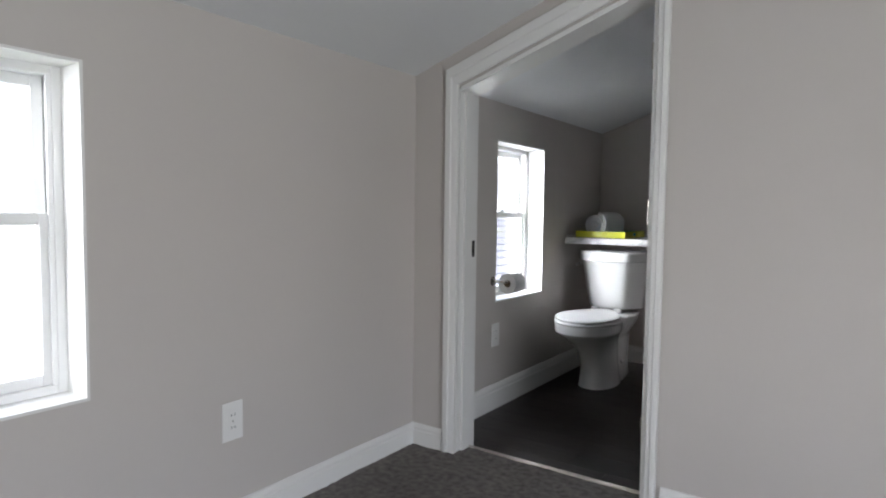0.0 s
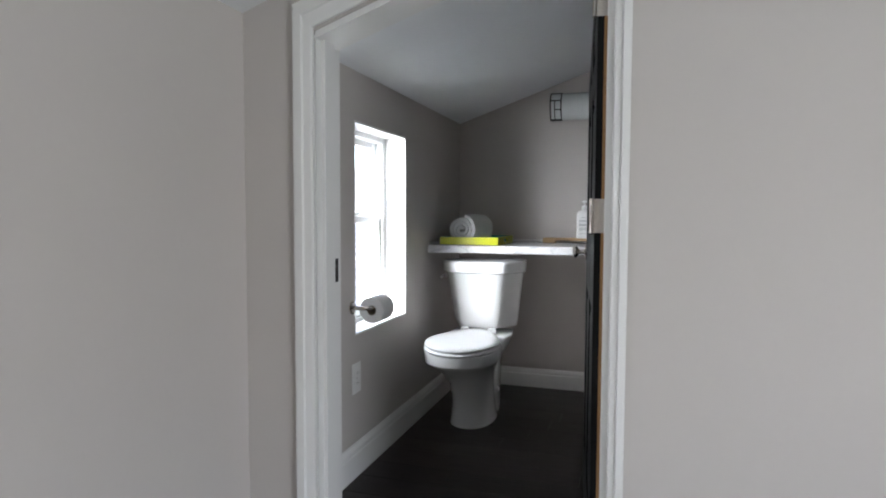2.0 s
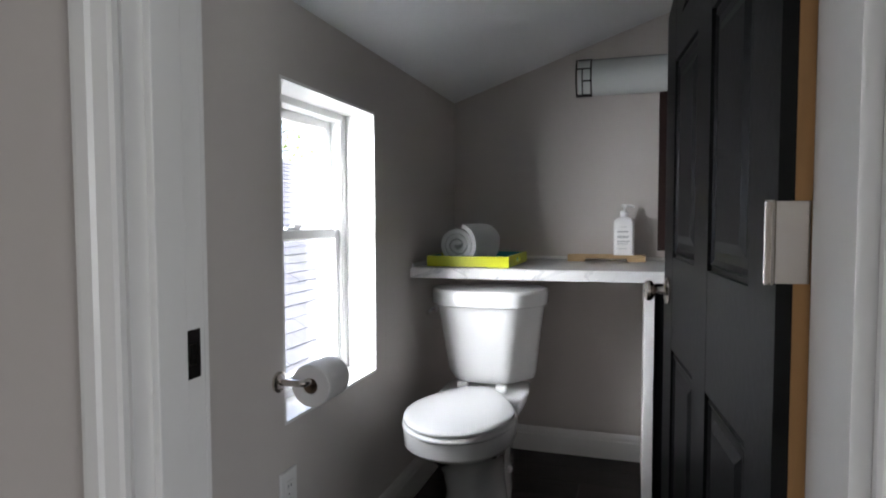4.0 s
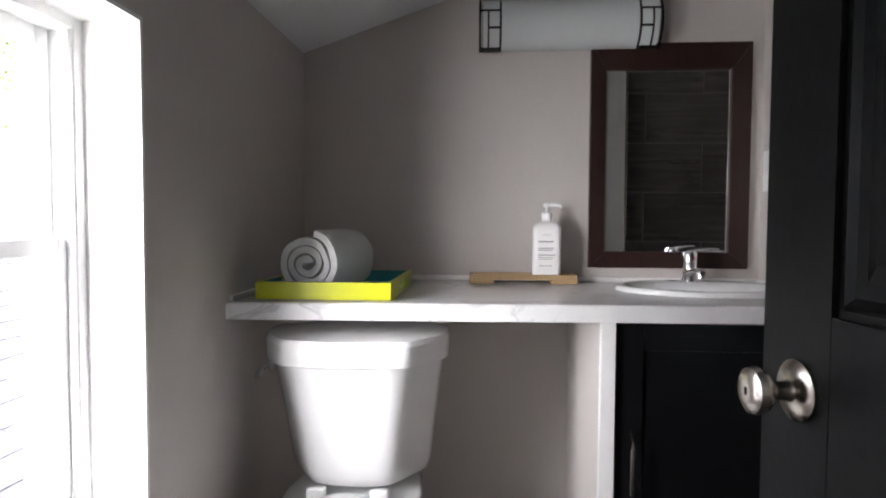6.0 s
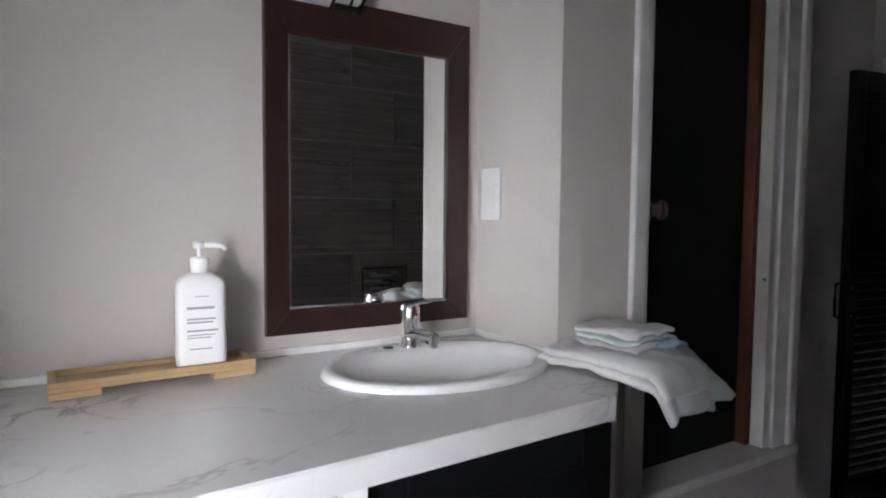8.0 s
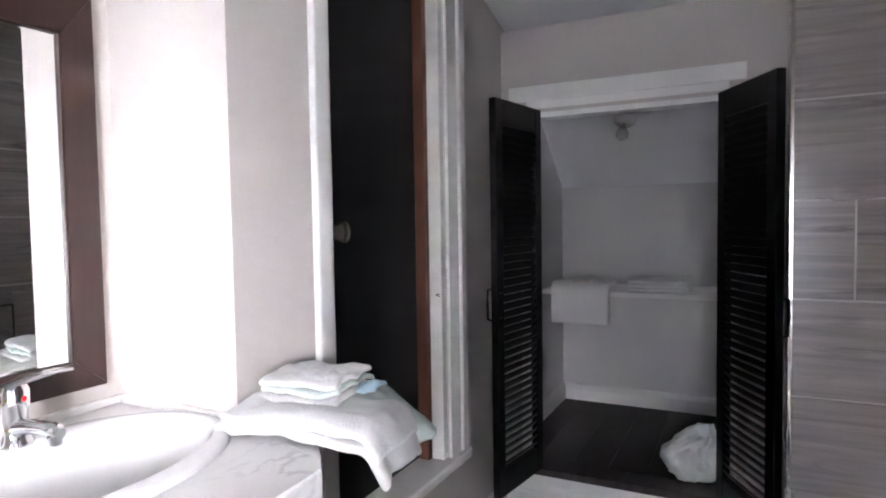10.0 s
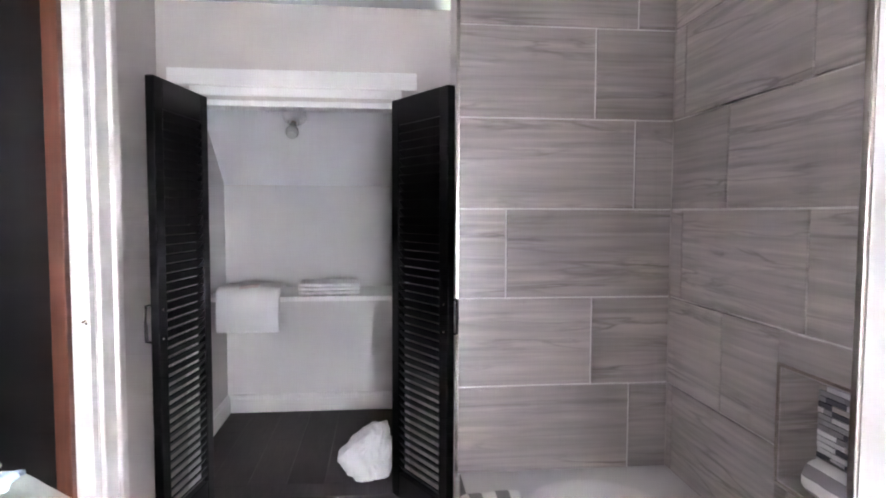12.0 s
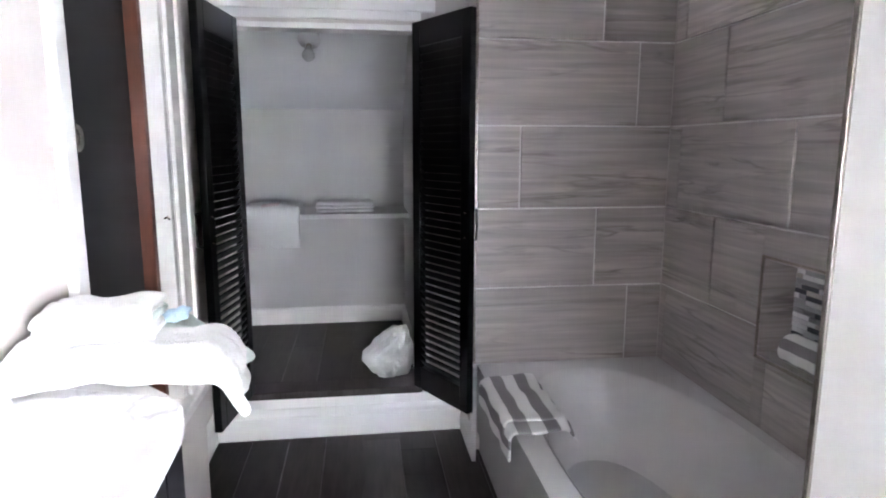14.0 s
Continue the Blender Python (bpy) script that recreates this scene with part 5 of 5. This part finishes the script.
cloth_small = folded("washcloth", "small grey-green washcloth beside the rolled towel", -1.585, 3.93, CT + 0.011, 0.07, 0.10, 2, 0.009, [MINT], 10)

wt = thing("bamboo_tray", "bamboo tray on two feet", "tray", m=pose(-1.305, 4.285, CT + 0.001, 0, 0, 2))
BW, BD = 0.325, 0.095
part("foot", B(0, 0, 0, 0.075, BD, 0.012, 0.002), BAMBOO, wt)
part("foot", B(BW - 0.075, 0, 0, BW, BD, 0.012, 0.002), BAMBOO, wt)
part("deck", B(0, 0, 0.0122, BW, BD, 0.020, 0.001), BAMBOO, wt)
for a in ((0, 0, BW, 0.012), (0, BD - 0.012, BW, BD), (0, 0.0122, 0.012, BD - 0.0122), (BW - 0.012, 0.0122, BW, BD - 0.0122)):
    part("edge_strip", B(a[0], a[1], 0.0202, a[2], a[3], 0.028, 0.001), BAMBOO, wt)

so = thing("soap_bottle", "white pump bottle with grey label text", "bottle", m=pose(-1.07, 4.332, CT + 0.0215, 0, 0, -3))


def rsq(w, d, z, n=40, sq=5.0):
    return oval(0, 0, w / 2, d / 2, z, n, sq)


part("bottle_body", loft(bmesh.new(), [rsq(0.078, 0.048, 0.0), rsq(0.084, 0.054, 0.004), rsq(0.085, 0.055, 0.02), rsq(0.085, 0.055, 0.140), rsq(0.083, 0.053, 0.150), rsq(0.072, 0.046, 0.160, sq=4), rsq(0.05, 0.036, 0.167, sq=3), rsq(0.031, 0.030, 0.170, sq=2), rsq(0.031, 0.030, 0.176, sq=2)]), BOTTLE, so, smooth=True)
part("collar", lathe(bmesh.new(), [(0.015, 0.176), (0.0165, 0.178), (0.0165, 0.194), (0.014, 0.197), (0.006, 0.198)], Matrix(), 24), BOTTLE, so, smooth=True)
bm = lathe(bmesh.new(), [(0.0045, 0.197), (0.0045, 0.212), (0.011, 0.213), (0.012, 0.222), (0.009, 0.225), (0.003, 0.226)], Matrix(), 18)
tube(bm, [(0, 0, 0.219), (0.022, -0.010, 0.220), (0.038, -0.017, 0.217), (0.042, -0.019, 0.211)], [0.006, 0.0055, 0.0045, 0.004])
part("pump", bm, BOTTLE, so, smooth=True)
for z, x0, x1, h in ((0.128, -0.012, 0.012, 0.0014), (0.106, -0.026, 0.020, 0.0042), (0.087, -0.026, 0.022, 0.0028), (0.081, -0.026, 0.018, 0.0028), (0.066, -0.026, 0.026, 0.0030), (0.059, -0.026, 0.021, 0.0016), (0.054, -0.026, 0.014, 0.0016), (0.034, -0.022, 0.016, 0.0018)):
    part("label_line", B(x0, -0.0281, z, x1, -0.0274, z + h), INK, so)

# ---- towels at the counter's end ----
def terry(u, v, seed, amp=1.0):
    """Soft lumps and creases of a thick folded towel."""
    return amp * (0.009 * noise.noise(Vector((u * 3.1, v * 2.6, seed))) + 0.005 * noise.noise(Vector((u * 8, v * 7, seed + 3))) + 0.002 * noise.noise(Vector((u * 23, v * 19, seed))))


def overhang(x0, length, w, base, edge, bend, seed, skew=0.0, flare=0.0):
    """Cloth lying along local x from x0, bending down past x = edge."""
    def fn(u, v):
        s = x0 + u * length
        r = 0.035
        a = max(0.0, min((s - edge) / r, bend))
        rest = max(0.0, s - edge - r * bend)
        x = min(s, edge) + r * math.sin(a) + rest * math.cos(bend)
        z = base - r * (1 - math.cos(a)) - rest * math.sin(bend)
        side = (v - 0.5) * w * (1 + flare * u) + skew * u + 0.010 * noise.noise(Vector((u * 3, v * 1.3, seed + 9)))
        x += 0.014 * noise.noise(Vector((v * 3.7, seed, 2))) * u
        crown = 0.007 * (1 - abs(2 * v - 1) ** 6) - 0.006
        return Vector((x, side, z + terry(u, v, seed) + crown))
    return fn


t1 = thing("counter_towels", "folded white towels draped off the counter's corner", "towel", m=pose(-0.372, 3.905, CT + 0.004, 0, 0, -84))
cloth("layer", TOWEL, overhang(-0.20, 0.325, 0.165, 0.014, 0.035, 1.15, 1.5, 0.01), 30, 20, 0.016, t1)
cloth("layer", TOWEL, overhang(-0.195, 0.30, 0.155, 0.032, 0.040, 1.05, 1.9, -0.004), 30, 20, 0.015, t1)
t2 = thing("mint_cloth", "pale mint printed cloths folded on the white towels", "cloth", m=pose(-0.312, 4.015, CT + 0.036, 0, 0, -82))
cloth("layer", TOWEL, overhang(-0.078, 0.155, 0.150, 0.010, 0.5, 0.1, 4.2), 20, 18, 0.013, t2)
cloth("layer", MINT, overhang(-0.074, 0.150, 0.142, 0.024, 0.5, 0.1, 4.6, 0.006), 20, 18, 0.010, t2)
cloth("layer", TOWEL, overhang(-0.076, 0.148, 0.138, 0.037, 0.5, 0.1, 5.1, 0.004), 20, 18, 0.010, t2)
cloth("flap", MINT, overhang(0.0, 0.215, 0.125, 0.004, 0.080, 0.70, 6.6, 0.03, 0.15), 26, 18, 0.009, t2, "grey-green printed flap")
cloth("blue_lining", BLUE, overhang(0.066, 0.040, 0.055, 0.020, 0.09, 0.5, 7.7, 0.03), 8, 8, 0.006, t2, "pale blue lining")

# ---- outside ----
structure("ground", B(-400, -400, -4.2, 400, 400, -4.0), GRASS, "distant lawn far below the windows", "ground")
roof = tagged(thing("neighbour_roof", "weathered grey shingled roof outside the window", "roof"), kind="structure")
RO, RU, RV = Vector((-3.0, 0, -0.35)), Vector((0, 1, 0)), Vector((-1, 0, 0.62)).normalized()
RN = RU.cross(RV).normalized()
if RN.z < 0:
    RN = -RN


def hip(v):
    return 2.15 + v * 0.62


bm = bmesh.new()
a = [RO + RU * 0.5, RO + RU * 14, RO + RU * 14 + RV * 4.6, RO + RU * hip(4.6) + RV * 4.6, RO + RU * hip(0)]
prism(bm, [p - RN * 0.02 for p in a[1:]], RN * -0.1)
part("deck", bm, SUBFLOOR, roof)
rnd = random.Random(9)
shm = []
for w in (0.22, 0.30, 0.36):
    bm = bmesh.new()
    vs = [(0, 0, 0.0), (w - 0.006, 0, 0.0), (w - 0.006, 0.19, -0.012), (0, 0.19, -0.012)]
    prism(bm, vs, (0, 0, 0.009))
    bmesh.ops.recalc_face_normals(bm, faces=bm.faces[:])
    me = bpy.data.meshes.new("shingle")
    bm.to_mesh(me)
    bm.free()
    me.materials.append(SHINGLE)
    shm.append((w, me))
basis = Matrix((RU, RV, RN)).transposed().to_4x4()
near = 0
rest_v, rest_f = [], []
for i in range(31):
    v = i * 0.15
    u = hip(v) + rnd.random() * 0.1
    while u < 13.5:
        w, me = rnd.choice(shm)
        m = Matrix.Translation(RO + RU * u + RV * v + RN * (0.004 * rnd.random())) @ basis
        if u < 4.6 and near < 300:
            o = new("shingle", me)
            o.parent = roof
            o.matrix_basis = m
            near += 1
        else:
            k = len(rest_v)
            rest_v += [tuple(m @ q.co) for q in me.vertices]
            rest_f += [tuple(k + q for q in f.vertices) for f in me.polygons]
        u += w
me = bpy.data.meshes.new("far_shingles")
me.from_pydata(rest_v, [], rest_f)
me.materials.append(SHINGLE)
o = tagged(new("far_shingles", me), kind="stuff")
o.parent = roof


def tree(x, y, h, seed, label):
    rnd = random.Random(seed)
    ob = thing("tree", label, "tree", "trees outside", pose(x, y, -4.0))
    bm = bmesh.new()
    tube(bm, [(0, 0, 0), (0.1, 0.05, h * 0.3), (0.0, 0.15, h * 0.6), (0.1, 0.2, h)], [0.20, 0.16, 0.10, 0.02], 10)
    ends = []
    for i in range(13):
        z = h * (0.35 + 0.6 * i / 13)
        a = rnd.random() * 6.28
        ln = h * 0.28 * (1.1 - i / 18)
        p = [Vector((0.05, 0.1, z)), Vector((math.cos(a) * ln * 0.5, math.sin(a) * ln * 0.5, z + ln * 0.25)), Vector((math.cos(a) * ln, math.sin(a) * ln, z + ln * 0.4))]
        tube(bm, p, [0.06, 0.035, 0.01], 6)
        ends += [p[1], p[2], p[1].lerp(p[2], 0.5)]
    part("trunk", bm, BARK, ob)
    verts, faces = [], []
    for e in ends:
        for k in range(90):
            c = e + Vector((rnd.gauss(0, 0.45), rnd.gauss(0, 0.45), rnd.gauss(0, 0.35)))
            d1 = Vector((rnd.gauss(0, 1), rnd.gauss(0, 1), rnd.gauss(0, 1))).normalized() * 0.06
            d2 = d1.cross(Vector((rnd.gauss(0, 1), rnd.gauss(0, 1), rnd.gauss(0, 1)))).normalized() * 0.035
            b = len(verts)
            verts += [c - d1, c + d2, c + d1, c - d2]
            faces.append((b, b + 1, b + 2, b + 3))
    me = bpy.data.meshes.new("crown")
    me.from_pydata([tuple(v) for v in verts], [], faces)
    me.materials.append(LEAF)
    o = new("crown", me)
    o.parent = ob


tree(-10.6, 14.8, 8.8, 1, "leafy spring tree beyond the roof")
tree(-16, 15.5, 9.0, 5, "leafy tree behind the shingled roof")

# glowing panel added beyond the bedroom window to white out its view
GLOW_PANEL = bpy.data.materials.new("backdrop_glow")
GLOW_PANEL.use_nodes = True
GLOW_PANEL.node_tree.nodes["Principled BSDF"].inputs["Base Color"].default_value = (0.8, 0.82, 0.84, 1)
GLOW_PANEL.node_tree.nodes["Principled BSDF"].inputs["Emission Color"].default_value = (0.95, 0.98, 1, 1)
GLOW_PANEL.node_tree.nodes["Principled BSDF"].inputs["Emission Strength"].default_value = 0.25
structure("backdrop", B(-14.2, -12, -4.0, -14.0, 7, 12), GLOW_PANEL, "plain glowing panel added to white out the window view", "backdrop")

# ---- tiles, planks ----
def grid_piece(name, me, parent, m):
    o = new(name, me)
    o.parent = parent
    o.matrix_basis = m


def piece_mesh(name, sx, sy, sz, mat, bev):
    bm = B(0, 0, 0, sx, sy, sz)
    if bev:
        bmesh.ops.bevel(bm, geom=[e for e in bm.edges], offset=bev, segments=1, affect="EDGES")
    me = bpy.data.meshes.new(name)
    bm.to_mesh(me)
    bm.free()
    me.materials.append(mat)
    return me


G = 0.0062
ROWH = 0.3075
ends_j = [2.612, 2.753, 3.059, 2.608, 2.753, 2.604, 2.9]
end_wall = bpy.data.objects["wall_tub_end"]
long_wall = bpy.data.objects["wall_tub_long"]
part("grout_bed", prism(bmesh.new(), [(TX + 0.006, TY, TZ - 0.01), (TX + 0.006, 3.222, TZ - 0.01), (TX + 0.006, 3.222, zc(TX) - 0.002), (TX + 0.006, TY, zc(TX) - 0.002)], (0.006, 0, 0)), GROUT, end_wall, "pale grout")
part("grout_bed", B(EX1 + 0.003, TY - 0.0115, TZ - 0.01, NX0 - 0.005, TY - 0.006, 2.2), GROUT, long_wall, "pale grout")
for k in range(7):
    z0, z1 = 0.355 + k * ROWH, 0.355 + (k + 1) * ROWH
    z1 = min(z1, zc(TX) - 0.004)
    if z1 - z0 < 0.02:
        continue
    for a, b in ((TY + 0.001, ends_j[k] - G / 2), (ends_j[k] + G / 2, 3.222)):
        grid_piece("tile", piece_mesh("tile", 0.010, b - a, z1 - z0 - G, TILE, 0.0012), end_wall, pose(TX, a, z0 + G / 2))
long_j = [0.378, 0.693, 0.336, 0.688, 0.341, 0.69, 0.34]
for k in range(7):
    z0, z1 = 0.355 + k * ROWH, 0.355 + (k + 1) * ROWH
    xs = [long_j[k] - 0.612 * i for i in range(-1, 4)]
    xs = sorted([x for x in xs if EX1 + 0.03 < x < TX - 0.02] + [EX1 + 0.012, TX - 0.0005])
    for a, b in zip(xs, xs[1:]):
        top = min(z1, zc(a) - 0.004, zc(b) - 0.004)
        rects = [(a + G / 2, z0 + G / 2, b - G / 2, top - G / 2)]
        cut = []
        for x0, w0, x1, w1 in rects:
            if x1 < NX0 or x0 > NX1 or w1 < NZ0 or w0 > NZ1:
                cut.append((x0, w0, x1, w1))
                continue
            if x0 < NX0 - 0.004:
                cut.append((x0, w0, NX0 - 0.004, w1))
            if x1 > NX1 + 0.004:
                cut.append((NX1 + 0.004, w0, x1, w1))
            xa, xb = max(x0, NX0 - 0.004), min(x1, NX1 + 0.004)
            if w0 < NZ0 - 0.004:
                cut.append((xa, w0, xb, NZ0 - 0.004))
            if w1 > NZ1 + 0.004:
                cut.append((xa, NZ1 + 0.004, xb, w1))
        for x0, w0, x1, w1 in cut:
            if x1 - x0 > 0.004 and w1 - w0 > 0.004:
                grid_piece("tile", piece_mesh("tile", x1 - x0, 0.010, w1 - w0, TILE, 0.0012), long_wall, pose(x0, TY - 0.010, w0))
stub = bpy.data.objects["wall_tub_stub"]
for k in range(7):
    z0 = 0.355 + k * ROWH
    z1 = min(z0 + ROWH, zc(EX1) - 0.004)
    if z1 - z0 > 0.02:
        for a, b in ((TY, 2.76 + 0.1 * (k % 2)), (2.76 + 0.1 * (k % 2) + G, EY - 0.005)):
            grid_piece("tile", piece_mesh("tile", 0.009, b - a, z1 - z0 - G, TILE, 0.0012), stub, pose(EX1 + 0.001, a, z0))

rnd = random.Random(12)
fb = bpy.data.objects["floor_bathroom"]
def plank_run(x0, x1, y0, y1, z, parent, mat):
    y = y0
    while y < y1 - 0.01:
        w = min(0.15, y1 - y)
        x = x0 - rnd.random() * 0.9
        while x < x1:
            a, b = max(x, x0), min(x + 1.22, x1)
            if b - a > 0.02:
                grid_piece("plank", piece_mesh("plank", b - a - 0.0012, w - 0.0012, 0.0055, mat, 0.0006), parent, pose(a, y, z - 0.006))
            x += 1.22
        y += w


PLANK.node_tree.nodes["Mapping"].inputs["Scale"].default_value = (1, 9, 1)
plank_run(XW + 0.001, CX, 2.316, YB - 0.001, FL, fb, PLANK)
PLANKX.node_tree.nodes["Mapping"].inputs["Scale"].default_value = (1, 9, 1)
plank_run(1.362, CBX - 0.001, CYR + 0.001, CYL - 0.001, CZ0, bpy.data.objects["floor_closet"], PLANKX)
